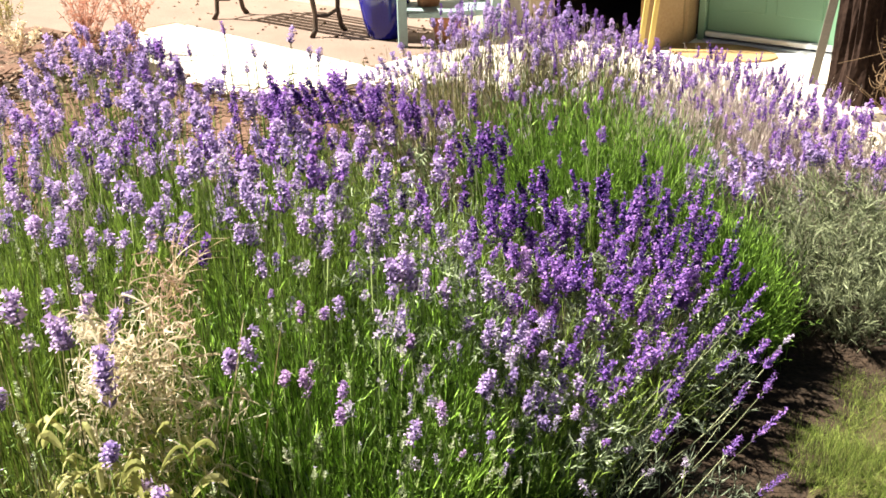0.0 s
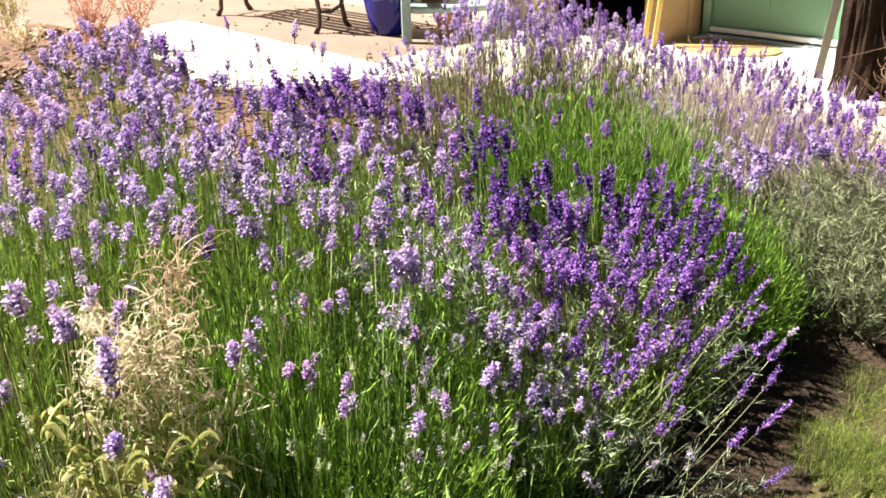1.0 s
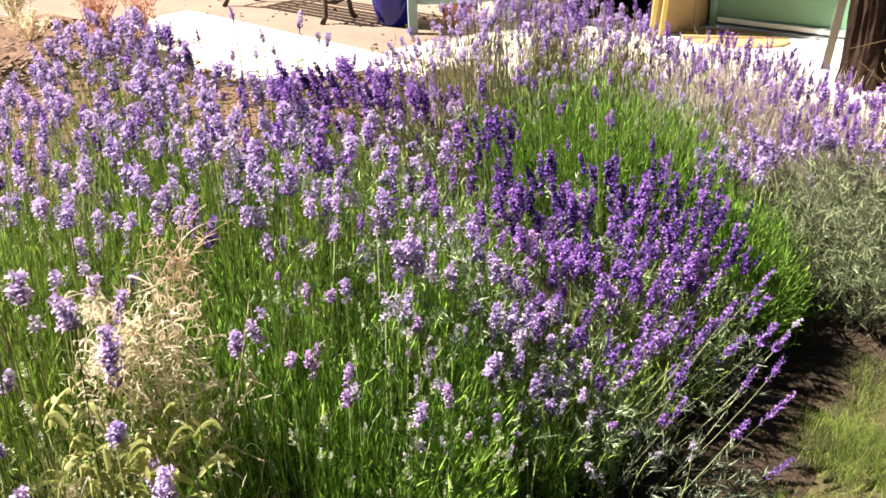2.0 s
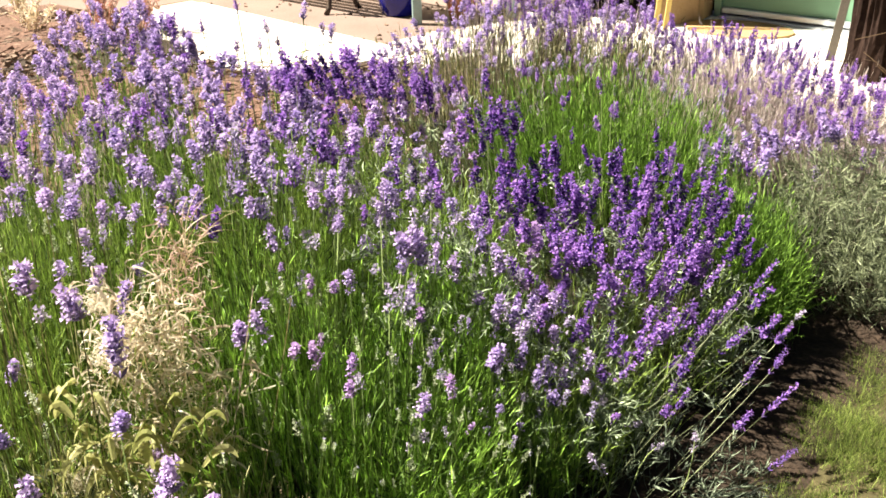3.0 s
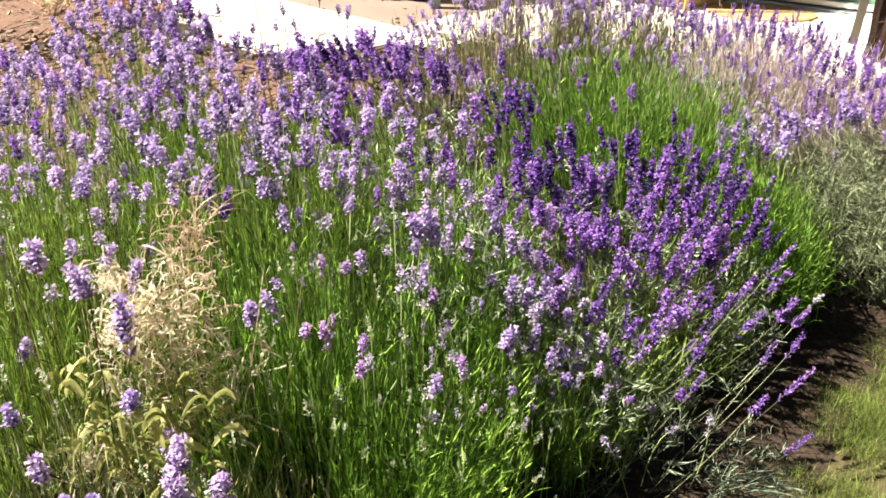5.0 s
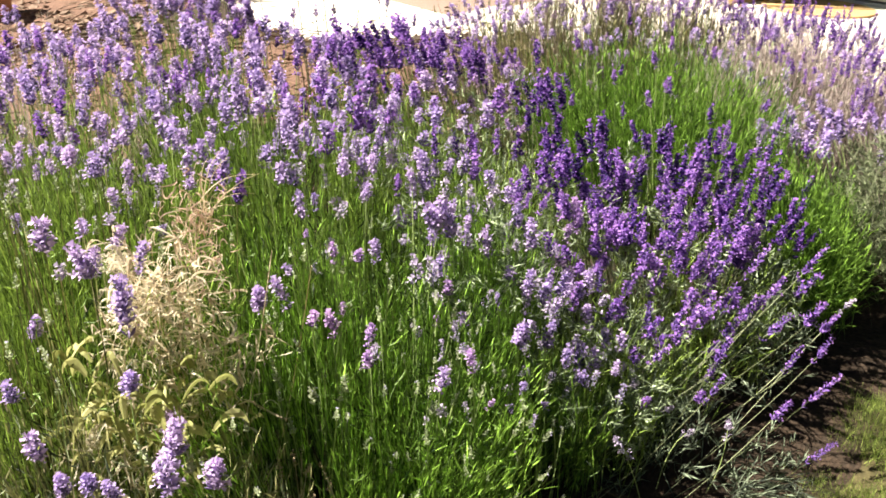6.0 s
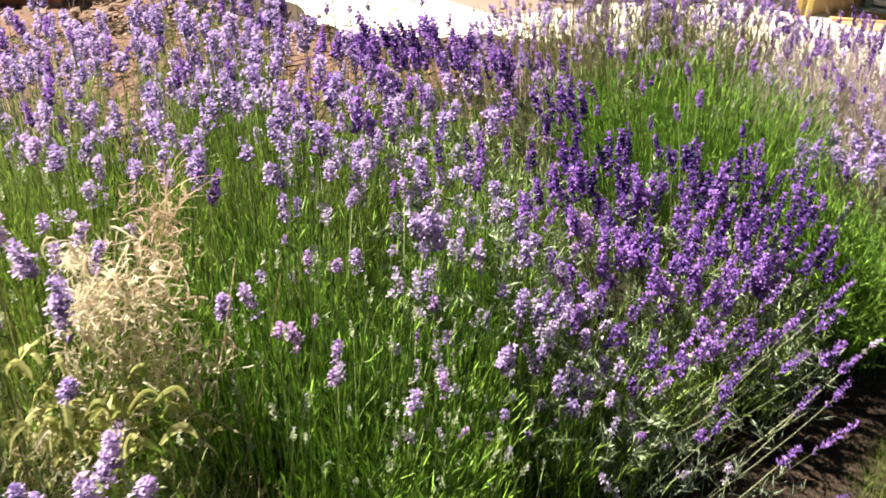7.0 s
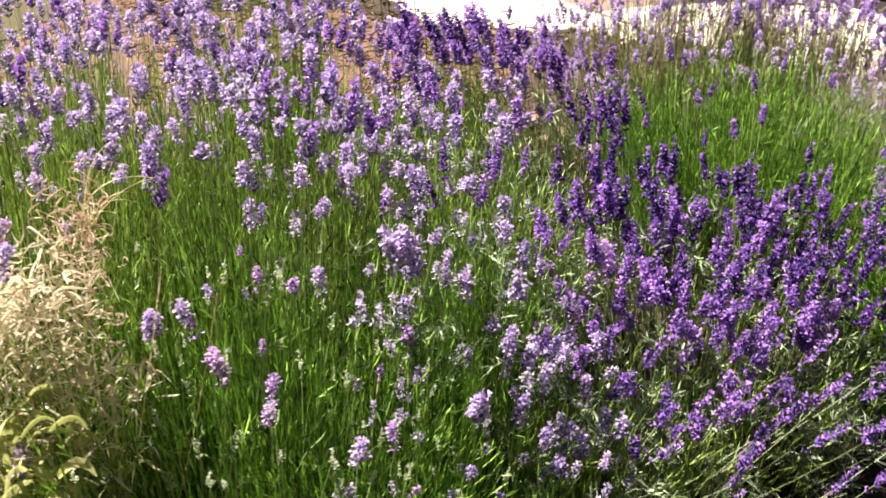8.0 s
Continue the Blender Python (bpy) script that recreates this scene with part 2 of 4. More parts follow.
    b = start + r + (k + 1) % count
    faces = np.stack([a, b, b + count, a + count], -1).reshape(-1, 4)
    return mesh_of(name, verts, faces, mat)


# ---------------------------------------------------------------- ground
bm = bmesh.new()
bmesh.ops.create_grid(bm, x_segments=60, y_segments=60, size=1)
for v in bm.verts:
    r = max(abs(v.co.x), abs(v.co.y))
    v.co.x, v.co.y = v.co.x * (8 + 400 * r ** 5), v.co.y * (8 + 400 * r ** 5)
tagged(part("ground", bm, LAWN), "short worn summer lawn on brown earth", "lawn", kind="structure")

BED = [(-1.6, 1.3), (-1.3, 1.15), (-0.6, 1.1), (0.05, 1.42), (0.46, 1.70), (0.76, 1.94), (0.96, 2.23), (1.12, 2.46), (1.31, 2.63), (1.58, 2.74), (1.90, 2.98), (2.2, 3.45), (2.35, 4.2), (1.9, 4.75), (1.3, 5.4), (0.6, 5.9), (-0.2, 6.3), (-0.9, 6.15), (-1.4, 6.05), (-1.85, 6.6), (-2.3, 7.2), (-2.9, 6.9), (-3.3, 6.2), (-2.7, 3.5)]


def in_bed(x, y, grow=0.0):
    inside = np.zeros(len(x), bool)
    cx, cy = -0.8, 3.4
    pts = [(cx + (px - cx) * (1 + grow), cy + (py - cy) * (1 + grow)) for px, py in BED]
    for (x0, y0), (x1, y1) in zip(pts, pts[1:] + pts[:1]):
        cross = (y0 > y) != (y1 > y)
        inside ^= cross & (x < (x1 - x0) * (y - y0) / (y1 - y0 + 1e-12) + x0)
    return inside


bm = bmesh.new()
rim = []
for (x0, y0), (x1, y1) in zip(BED, BED[1:] + BED[:1]):
    for k in range(12):
        rim.append((x0 + (x1 - x0) * k / 12, y0 + (y1 - y0) * k / 12))
rings = []
for scale, z in ((1.03, -0.012), (0.985, 0.008), (0.93, 0.035), (0.7, 0.06), (0.4, 0.06), (0.12, 0.06)):
    ring = []
    for x, y in rim:
        px, py = -0.8 + (x + 0.8) * scale, 3.4 + (y - 3.4) * scale
        ring.append(bm.verts.new((px, py, z + 0.03 * noise.noise((px * 6, py * 6, 0)) * (1 if scale < 0.98 else 0.5))))
    rings.append(ring)
for a, b in zip(rings, rings[1:]):
    for i in range(len(a)):
        bm.faces.new((a[i], a[(i + 1) % len(a)], b[(i + 1) % len(a)], b[i]))
bm.faces.new(rings[-1])
tagged(part("flower_bed", bm, DARKENED_SOIL, smooth=True), "mounded brown earth of the lavender bed, darkened for shade", "soil", kind="structure")


def scatter_stones(name, label, n, x0, x1, y0, y1, small, large, mat, z, keep=None):
    verts, faces = [], []
    cube = np.array([(x, y, z0) for z0 in (-0.5, 0.5) for y in (-0.5, 0.5) for x in (-0.5, 0.5)])
    quads = np.array([(0, 2, 3, 1), (4, 5, 7, 6), (0, 1, 5, 4), (2, 6, 7, 3), (0, 4, 6, 2), (1, 3, 7, 5)])
    x, y = rng.uniform(x0, x1, n), rng.uniform(y0, y1, n)
    for i in range(n):
        if keep is not None and not keep(x[i:i + 1], y[i:i + 1])[0]:
            continue
        s = rng.uniform(small, large) * rng.uniform(0.6, 1.2, 3) * (1, 1, 0.6)
        m = np.array(Euler(rng.uniform(-0.6, 0.6, 3) * (1, 1, 5)).to_matrix())
        form = cube * (1 - 0.35 * rng.random((8, 1)))
        faces.append(quads + 8 * len(verts))
        verts.append((form * s) @ m.T + (x[i], y[i], z + s[2] * 0.25))
    ob = new(name, mesh_of(name, np.concatenate(verts), np.concatenate(faces), mat))
    return tagged(ob, label, "stones", kind="stuff")


scatter_stones("pebbles", "loose clods and pebbles on the bare bed", 1800, -3.6, 1.2, 3.6, 6.3, 0.012, 0.045, PEBBLE, 0.085, lambda x, y: in_bed(x, y, -0.09))


def dry_earth(label, x0, y0, rx, ry, heights):
    """A low uneven sheet of parched earth with a wavering outline."""
    bm = bmesh.new()
    edge = [(rx * math.cos(a) * (1 + 0.10 * math.sin(3 * a)), ry * math.sin(a) * (1 + 0.12 * math.cos(4 * a))) for a in np.linspace(0, 2 * math.pi, 48, endpoint=False)]
    layers = [[bm.verts.new((x * k, y * k, z + (0.03 * noise.noise((x * k * 4, y * k * 4, 5)) if z > 0.02 else 0))) for x, y in edge] for k, z in zip((1.0, 0.94, 0.85, 0.7, 0.55, 0.4, 0.25, 0.1), heights)]
    for a, b in zip(layers, layers[1:]):
        for i in range(48):
            bm.faces.new((a[i], a[(i + 1) % 48], b[(i + 1) % 48], b[i]))
    bm.faces.new(layers[-1])
    ob = tagged(part("dry_bed", bm, DRY_SOIL, smooth=True), label, "soil", kind="structure")
    ob.matrix_basis = pose(x0, y0, 0.0)
    return ob


dry_earth("parched pale brown earth at the path edge", -3.35, 6.85, 1.15, 1.05, (0.004, 0.035, 0.048, 0.06, 0.065, 0.07, 0.07, 0.07))
dry_earth("dry pinkish brown earth between the bushes", -1.95, 4.85, 1.40, 1.0, (0.004, 0.06, 0.085, 0.105, 0.11, 0.11, 0.11, 0.11))
scatter_stones("dry_clods", "pale dry clods and stones on parched earth", 900, -4.4, -2.35, 6.0, 7.7, 0.015, 0.07, PEBBLE, 0.05)
def straw_litter(name, label, n, x0, x1, y0, y1, z, long, mat):
    base = np.stack([rng.uniform(x0, x1, n), rng.uniform(y0, y1, n), np.full(n, z)], 1)
    tip = base + rng.normal(0, long, (n, 3)) * (1, 1, 0.35)
    tip[:, 2] = np.maximum(tip[:, 2], z)
    mid = (base + tip) / 2 + rng.normal(0, long * 0.4, (n, 3)) * (1, 1, 0.4)
    mid[:, 2] = np.maximum(mid[:, 2], z) + 0.01
    return tagged(new(name, curves_mesh(name, base, mid, tip, rng.uniform(0.0015, 0.005, n), mat, sides=2, rows=5)), label, "straw", kind="stuff")


straw_litter("dry_litter", "dry straw and dead leaves on parched earth", 700, -4.3, -2.4, 6.1, 7.5, 0.06, 0.08, VINE)
straw_litter("earth_litter", "broken brown stems and dead leaves on dry earth", 2600, -3.2, -0.7, 4.0, 5.75, 0.11, 0.05, BROWN_STEM)
straw_litter("bed_litter", "dry straw and dead stems on the bed", 1100, -3.0, 0.9, 3.6, 6.0, 0.10, 0.06, VINE)
straw_litter("edge_litter", "dry brown straw at the bed edge", 500, 1.7, 2.4, 3.6, 4.9, 0.075, 0.07, STRAW)

# short lawn blades before the bed
n = 130000
x, y = rng.uniform(0.62, 2.0, n), rng.uniform(1.45, 3.4, n)
thin = np.array([noise.noise((a * 3.5, b * 3.5, 3.1)) for a, b in zip(x, y)])
fray = np.array([noise.noise((a * 9, b * 9, 8.3)) for a, b in zip(x, y)])
worn = sum(in_bed(x, y, g).astype(float) for g in (-0.07, -0.045, -0.02, 0.0, 0.02, 0.045, 0.07)) / 7
fade = np.clip(np.minimum((2.0 - x) / 0.45, (y - 1.45) / 0.35), 0, 1)
keep = ~in_bed(x, y, -0.07) & (rng.random(n) < 0.12 + fade) & (rng.random(n) < 0.78 + 1.3 * thin + 0.9 * fray - 0.66 * worn)
x, y = x[keep], y[keep]
n = len(x)
base = np.stack([x, y, np.zeros(n)], 1)
tall = rng.uniform(0.012, 0.042, n) * (1 + 1.2 * np.maximum(0, fray[keep]))
tip = base + np.stack([rng.normal(0, 0.016, n), rng.normal(0, 0.016, n), tall], 1)
mid = base * 0.5 + tip * 0.5
tagged(new("lawn_grass", curves_mesh("lawn_grass", base, mid, tip, rng.uniform(0.0010, 0.0022, n), GRASS, sides=2, rows=2)), "short yellowing green lawn grass", "grass", kind="stuff")

n = 105000
x, y = rng.uniform(-1.6, 3.0, n), rng.uniform(-0.8, 3.4, n)
keep = ~in_bed(x, y, 0.02) & ~((x > 0.62) & (x < 1.75) & (y > 1.65)) & (rng.random(n) < np.clip(np.minimum(np.minimum(x + 1.6, 3.0 - x), y + 0.8) / 0.9, 0.03, 1))
x, y = x[keep], y[keep]
n = len(x)
base = np.stack([x, y, np.zeros(n)], 1)
tip = base + np.stack([rng.normal(0, 0.014, n), rng.normal(0, 0.014, n), rng.uniform(0.015, 0.04, n)], 1)
tagged(new("lawn_grass", curves_mesh("lawn_grass", base, base * 0.5 + tip * 0.5, tip, rng.uniform(0.0016, 0.0036, n), GRASS, sides=2, rows=2)), "short yellowing green lawn grass", "grass", kind="stuff")

# ---------------------------------------------------------------- house front: x along the wall, y into the house
HOUSE = pose(1.697, 7.13, 0, 0, 0, -38.0)
TERRACE = pose(1.74, 7.28, 0, 0, 0, -43.6)


def on_house(x, y, z=0.0, rz=0.0):
    return HOUSE @ pose(x, y, z, 0, 0, rz)


def strip(name, label, category, mat, x0, x1, y0, y1, z):
    bm = solid(x0, x1, y0, y1, -0.02, z)
    ob = tagged(part(name, bm, mat), label, category, kind="structure")
    ob.matrix_basis = TERRACE
    return ob


strip("gravel", "tan sandy gravel beside the house", "gravel", GRAVEL, -9.0, -0.9, -2.1, 2.6, 0.010)
strip("gravel_far", "tan sandy gravel beyond the paving", "gravel", GRAVEL, -9.0, -3.5, -3.6, -2.1, 0.010)
pavement = strip("pavement", "sun-bleached pale stone paving", "paving", JOINT, -3.5, 3.4, -3.4, -2.1, 0.006)
terrace = strip("terrace", "sun-bleached pale stone paving before the door", "paving", JOINT, -0.9, 3.4, -2.1, 0.0, 0.006)
scatter = scatter_stones("gravel_stones", "small loose stones on tan gravel", 300, -6.5, -0.9, -2.15, 0.0, 0.008, 0.03, PEBBLE, 0.010)
scatter.matrix_basis = TERRACE


def wall(name, x0, x1, y0, y1, z0, z1, mat=MORTAR, label="ochre rendered sandstone house wall"):
    ob = tagged(part(name, solid(x0, x1, y0, y1, z0, z1, bevel=0.012), mat), label, "wall", kind="structure")
    ob.matrix_basis = HOUSE
    return ob


# splayed pier beside the door, wider at its back
bm = bmesh.new()
foot = [(1.215, 6.86), (1.55, 7.00), (1.61, 7.08), (1.675, 7.20), (1.60, 7.60), (1.34, 7.50)]
low = [bm.verts.new((x, y, -0.02)) for x, y in foot]
top = [bm.verts.new((x, y, 2.7)) for x, y in foot]
bm.faces.new(top)
bm.faces.new(list(reversed(low)))
for i in range(6):
    bm.faces.new((low[i], low[(i + 1) % 6], top[(i + 1) % 6], top[i]))
bmesh.ops.bevel(bm, geom=[e for e in bm.edges if abs(e.verts[0].co.z - e.verts[1].co.z) > 1], offset=0.03, segments=4, affect="EDGES")
tagged(part("wall_pier", bm, SANDSTONE), "warm ochre sandstone pier beside the door", "wall", kind="structure")
wall("wall_over_door", -0.08, 0.97, -0.06, 0.30, 2.14, 2.7)
wall("wall_east", 0.97, 4.0, -0.06, 0.30, -0.02, 2.7)
wall("wall_west", -9.0, -1.15, -0.43, -0.10, -0.02, 2.7, STONE, "pale rendered house wall")
wall("wall_over_store", -1.15, -0.27, -0.43, -0.10, 2.05, 2.7)
wall("store_back", -1.3, -0.1, 1.6, 1.75, -0.02, 2.4, STORE_SHADE, "back wall of the open store, coloured as deep shade")
wall("store_side_a", -1.3, -1.15, -0.09, 1.6, -0.02, 2.4, STORE_SHADE, "side wall of the open store, coloured as deep shade")
wall("store_side_b", -0.20, -0.10, 0.30, 1.6, -0.02, 2.4, STORE_SHADE, "side wall of the open store, coloured as deep shade")
# unseen ceiling, added to close the store and shade its floor
wall("store_ceiling", -1.15, -0.20, -0.09, 1.6, 2.3, 2.4, STORE_SHADE, "unseen added ceiling of the open store, coloured as deep shade")
wall("store_floor", -1.15, -0.27, -0.46, 1.6, -0.02, 0.03, STORE_SHADE, "floor of the open store, coloured as deep shade")

step = tagged(part("door_step", solid(-0.07, 0.96, -0.16, 0.0, 0.0, 0.030, bevel=0.008), WHITE_SILL), "worn white-painted stone door sill", "step", kind="structure")
step.matrix_basis = HOUSE

door = thing("door_1", on_house(-0.03, 0.005, 0.022), "closed green painted door with a metal weather bar", "door", kind="structure")
part("door_frame", box(box(solid(0.0, 0.05, -0.03, 0.08, 0.0, 2.02, bevel=0.004), 0.94, 0.99, -0.03, 0.08, 0.0, 2.02, bevel=0.004), 0.0505, 0.9395, -0.03, 0.08, 1.96, 2.02, bevel=0.004), FRAME_PAINT, door)
leaf = part("leaf", solid(0.054, 0.936, 0.0, 0.045, 0.03, 1.955, bevel=0.003), DOOR_GREEN, door)
for x0, x1, z0, z1 in ((0.15, 0.46, 0.22, 0.85), (0.53, 0.84, 0.22, 0.85), (0.15, 0.46, 1.0, 1.82), (0.53, 0.84, 1.0, 1.82)):
    part("panel", solid(x0, x1, -0.006, 0.004, z0, z1, bevel=0.005), DOOR_GREEN, leaf)
part("weather_bar", solid(0.056, 0.934, -0.035, -0.002, 0.035, 0.075, bevel=0.008), ALUMINIUM, door, "dull aluminium weather bar")
part("threshold", solid(0.052, 0.938, -0.06, 0.04, 0.001, 0.026, bevel=0.006), ALUMINIUM, door, "aluminium threshold strip")
part("seal", solid(0.058, 0.932, -0.012, -0.002, 0.0265, 0.034), RUBBER, door, "black rubber seal")

mat_thing = bmesh.new()
outline = [(0.36 * math.cos(a), 0.23 * math.sin(a)) for a in np.linspace(0, 2 * math.pi, 40, endpoint=False)]
low = [mat_thing.verts.new((a, b, 0.0)) for a, b in outline]
top = [mat_thing.verts.new((a * 0.985, b * 0.975, 0.010)) for a, b in outline]
mat_thing.faces.new(top)
for i in range(40):
    mat_thing.faces.new((low[i], low[(i + 1) % 40], top[(i + 1) % 40], top[i]))
doormat = tagged(part("doormat", mat_thing, COIR), "oval golden coir doormat on pale paving", "doormat")
doormat.matrix_basis = pose(1.74, 6.73, 0.026, 0, 0, -32)

for k, (x, y, tilt) in enumerate(((1.205, 6.76, 3.0), (1.275, 6.785, 3.2))):
    batten = tagged(part("leaning_batten", solid(-0.016, 0.016, -0.009, 0.009, 0.0, 1.75, bevel=0.002), YELLOW_WOOD), "yellow timber batten leaning on the ochre wall", "batten", "leaning battens")
    batten.matrix_basis = pose(x, y, 0.024, -tilt, 6, 0)

# ---------------------------------------------------------------- timber post and what stands by it
bm = bmesh.new()
rows = []
for z in np.linspace(0, 2.5, 40):
    ring = []
    for a in np.linspace(0, 2 * math.pi, 72, endpoint=False):
        ridge = 0.012 * math.sin(5 * a + 0.8 * z) + 0.014 * noise.noise((3 * math.cos(a), 3 * math.sin(a), z * 1.2)) + 0.030 * noise.noise((9 * math.cos(a), 9 * math.sin(a), z * 1.6)) + 0.012 * noise.noise((22 * math.cos(a), 22 * math.sin(a), z * 7))
        r = 0.150 + ridge + 0.03 * math.exp(-z * 7)
        ring.append(bm.verts.new((r * math.cos(a) + 0.015 * math.sin(z * 1.3), r * math.sin(a), z)))
    rows.append(ring)
for a, b in zip(rows, rows[1:]):
    for i in range(72):
        bm.faces.new((a[i], a[(i + 1) % 72], b[(i + 1) % 72], b[i]))
bm.faces.new(rows[-1])
bm.faces.new(list(reversed(rows[0])))
post = tagged(part("timber_post", bm, DARK_WOOD), "dark weathered round timber post on a stone pad", "post")
post.matrix_basis = pose(2.18, 5.44, 0.07, 0, 0, 0)
pad = tagged(part("stone_pad", solid(-0.24, 0.24, -0.22, 0.22, 0.0, 0.07, bevel=0.015), STONE), "pale square stone pad under the post", "stone")
pad.matrix_basis = pose(2.22, 5.40, 0.0, 0, 0, 12)
board = tagged(part("leaning_board", solid(-0.024, 0.024, -0.010, 0.010, 0.0, 1.1, bevel=0.003), GREY_WOOD), "grey weathered board leaning beside the post", "board")
board.matrix_basis = pose(2.08, 5.93, 0.024, 1, 7, -20)

vine = thing("dry_vine", pose(2.36, 5.20, 0), "tangled dry brown vine at the post foot", "vine")
n = 420
base = rng.normal(0, 1, (n, 3)) * (0.10, 0.07, 0.10) + (0, 0, 0.22)
first, second = rng.normal(0, 0.07, (n, 3)), rng.normal(0, 0.09, (n, 3)) + (0, 0, 0.03)
mid, tip = base + first + (0, 0, 0.04), base + first * 0.4 + second
for ends in (base, mid, tip):
    ends[:, 2] = np.clip(ends[:, 2], 0.03, 0.62)
tagged(under(new("twig_mass", curves_mesh("twig_mass", base, mid, tip, rng.uniform(0.0015, 0.004, n), BROWN_STEM, rows=8)), vine), kind="stuff")
n = 300
base = rng.normal(0, 1, (n, 3)) * (0.09, 0.07, 0.10) + (0, -0.02, 0.26)
base[:, 2] = np.clip(base[:, 2], 0.05, 0.6)
tip = base + np.clip(rng.normal(0, 0.035, (n, 3)), -0.05, 0.05)
mid = (base + tip) / 2 + rng.normal(0, 0.02, (n, 3))
tagged(under(new("leafage", curves_mesh("leafage", base, mid, tip, rng.uniform(0.0012, 0.004, n), VINE, sides=2, rows=6)), vine), "curled dry tan leaves", kind="stuff")

# ---------------------------------------------------------------- terrace things
def bench(m):
    b = thing("garden_bench", m, "brown slatted timber bench with cast iron ends", "bench")
    for x in (0.0, 1.17):
        bm = bmesh.new()
        tube(bm, [(x, -0.02, 0), (x, 0.015, 0.05), (x, 0.025, 0.16), (x, 0.0, 0.30), (x, -0.02, 0.42)], [0.022, 0.019, 0.018, 0.02, 0.022])
        tube(bm, [(x, 0.31, 0), (x, 0.275, 0.05), (x, 0.25, 0.18), (x, 0.26, 0.32), (x, 0.30, 0.42), (x, 0.42, 0.82)], [0.024, 0.02, 0.018, 0.018, 0.02, 0.016])
        tube(bm, [(x, 0.025, 0.155), (x, 0.14, 0.138), (x, 0.25, 0.17)], 0.014)
        tube(bm, [(x, -0.02, 0.42), (x, 0.15, 0.40), (x, 0.30, 0.41)], 0.017)
        tube(bm, [(x, 0.0, 0.41), (x, -0.04, 0.55), (x, 0.02, 0.63), (x, 0.2, 0.65), (x, 0.375, 0.64)], 0.015)
        part("end_frame", bm, BENCH_IRON, b, "brown cast iron end frame", smooth=True)
    for k in range(5):
        y = 0.0 + 0.075 * k
        part("seat_slat", solid(-0.06, 1.23, y - 0.028, y + 0.028, 0.425, 0.447, bevel=0.005), BENCH_WOOD, b)
    for k in range(3):
        z = 0.52 + 0.11 * k
        part("back_slat", solid(-0.06, 1.23, 0.348 + 0.025 * k, 0.368 + 0.025 * k, z - 0.04, z + 0.04, bevel=0.005), BENCH_WOOD, b)
    return b


bench(TERRACE @ pose(-3.347, -1.825, 0.010, 0, 0, 3.3))


def pot(name, m, outside, rim, earth, mat, label, earth_mat=DARKENED_SOIL):
    """A turned pot: its outer wall, its rolled rim and the earth inside, as (radius, height) pairs; earth: (radius, height)."""
    p = thing(name, m, label, "pot")
    part("body", lathe(bmesh.new(), [(0.0, 0.0)] + outside, 40), mat, p, smooth=True)
    part("rim", lathe(bmesh.new(), rim, 40), mat, p, smooth=True)
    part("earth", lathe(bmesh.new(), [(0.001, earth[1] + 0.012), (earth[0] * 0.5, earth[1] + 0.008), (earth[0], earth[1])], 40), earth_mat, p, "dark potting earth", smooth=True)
    return p


pot("glazed_pot", pose(-0.52, 7.49, 0.010),
    [(0.115, 0.0), (0.13, 0.015), (0.16, 0.12), (0.19, 0.28), (0.195, 0.40), (0.175, 0.51), (0.155, 0.55)],
    [(0.154, 0.549), (0.17, 0.58), (0.175, 0.60), (0.16, 0.605), (0.14, 0.58), (0.138, 0.50)], (0.139, 0.52),
    BLUE_GLAZE, "large shiny cobalt blue glazed garden pot")


def low_chair(m):
    """A low slatted armchair: x across, y towards its back."""
    s = thing("garden_chair", m, "low blue-grey painted timber chair with a slatted back", "chair")
    for x in (-0.33, 0.33):
        part("front_leg", solid(x - 0.032, x + 0.032, -0.03, 0.03, 0.0, 0.50, bevel=0.006), TEAL_PAINT, s)
        part("back_leg", solid(x - 0.028, x + 0.028, 0.37, 0.42, 0.0, 0.82, bevel=0.006), TEAL_PAINT, s)
        part("armrest", solid(x - 0.045, x + 0.045, -0.06, 0.40, 0.501, 0.525, bevel=0.008), TEAL_PAINT, s)
    bm = bmesh.new()
    edge = [(-0.295, 0.36), (-0.295, 0.0)] + [(-0.295 * math.cos(a), -0.035 - 0.05 * math.sin(a)) for a in np.linspace(0, math.pi, 15)] + [(0.295, 0.0), (0.295, 0.36)]
    layers = [[bm.verts.new((x * k, 0.15 + (y - 0.15) * k, z)) for x, y in edge] for k, z in ((0.97, 0.205), (1.0, 0.213), (1.0, 0.238), (0.985, 0.246))]
    for a, b in zip(layers, layers[1:]):
        for i in range(len(edge)):
            bm.faces.new((a[i], a[(i + 1) % len(edge)], b[(i + 1) % len(edge)], b[i]))
    bm.faces.new(layers[-1])
    bm.faces.new(list(reversed(layers[0])))
    part("seat", bm, TEAL_PAINT, s)
    back = part("backrest", box(solid(-0.297, 0.297, 0.38, 0.405, 0.76, 0.81, bevel=0.004), -0.297, 0.297, 0.38, 0.405, 0.285, 0.325, bevel=0.004), TEAL_PAINT, s)
    for k in range(9):
        x = -0.26 + 0.065 * k
        part("slat", solid(x - 0.014, x + 0.014, 0.386, 0.399, 0.326, 0.759), TEAL_PAINT, back)
    return s


low_chair(pose(-0.05, 7.19, 0.010, 0, 0, 9))


def flowerpot(m, k, label):
    return pot("terracotta_pot", m, [(0.075 * k, 0.0), (0.10 * k, 0.145 * k)], [(0.099 * k, 0.144 * k), (0.112 * k, 0.145 * k), (0.115 * k, 0.185 * k), (0.10 * k, 0.185 * k), (0.093 * k, 0.12 * k)], (0.094 * k, 0.155 * k), TERRACOTTA, label)


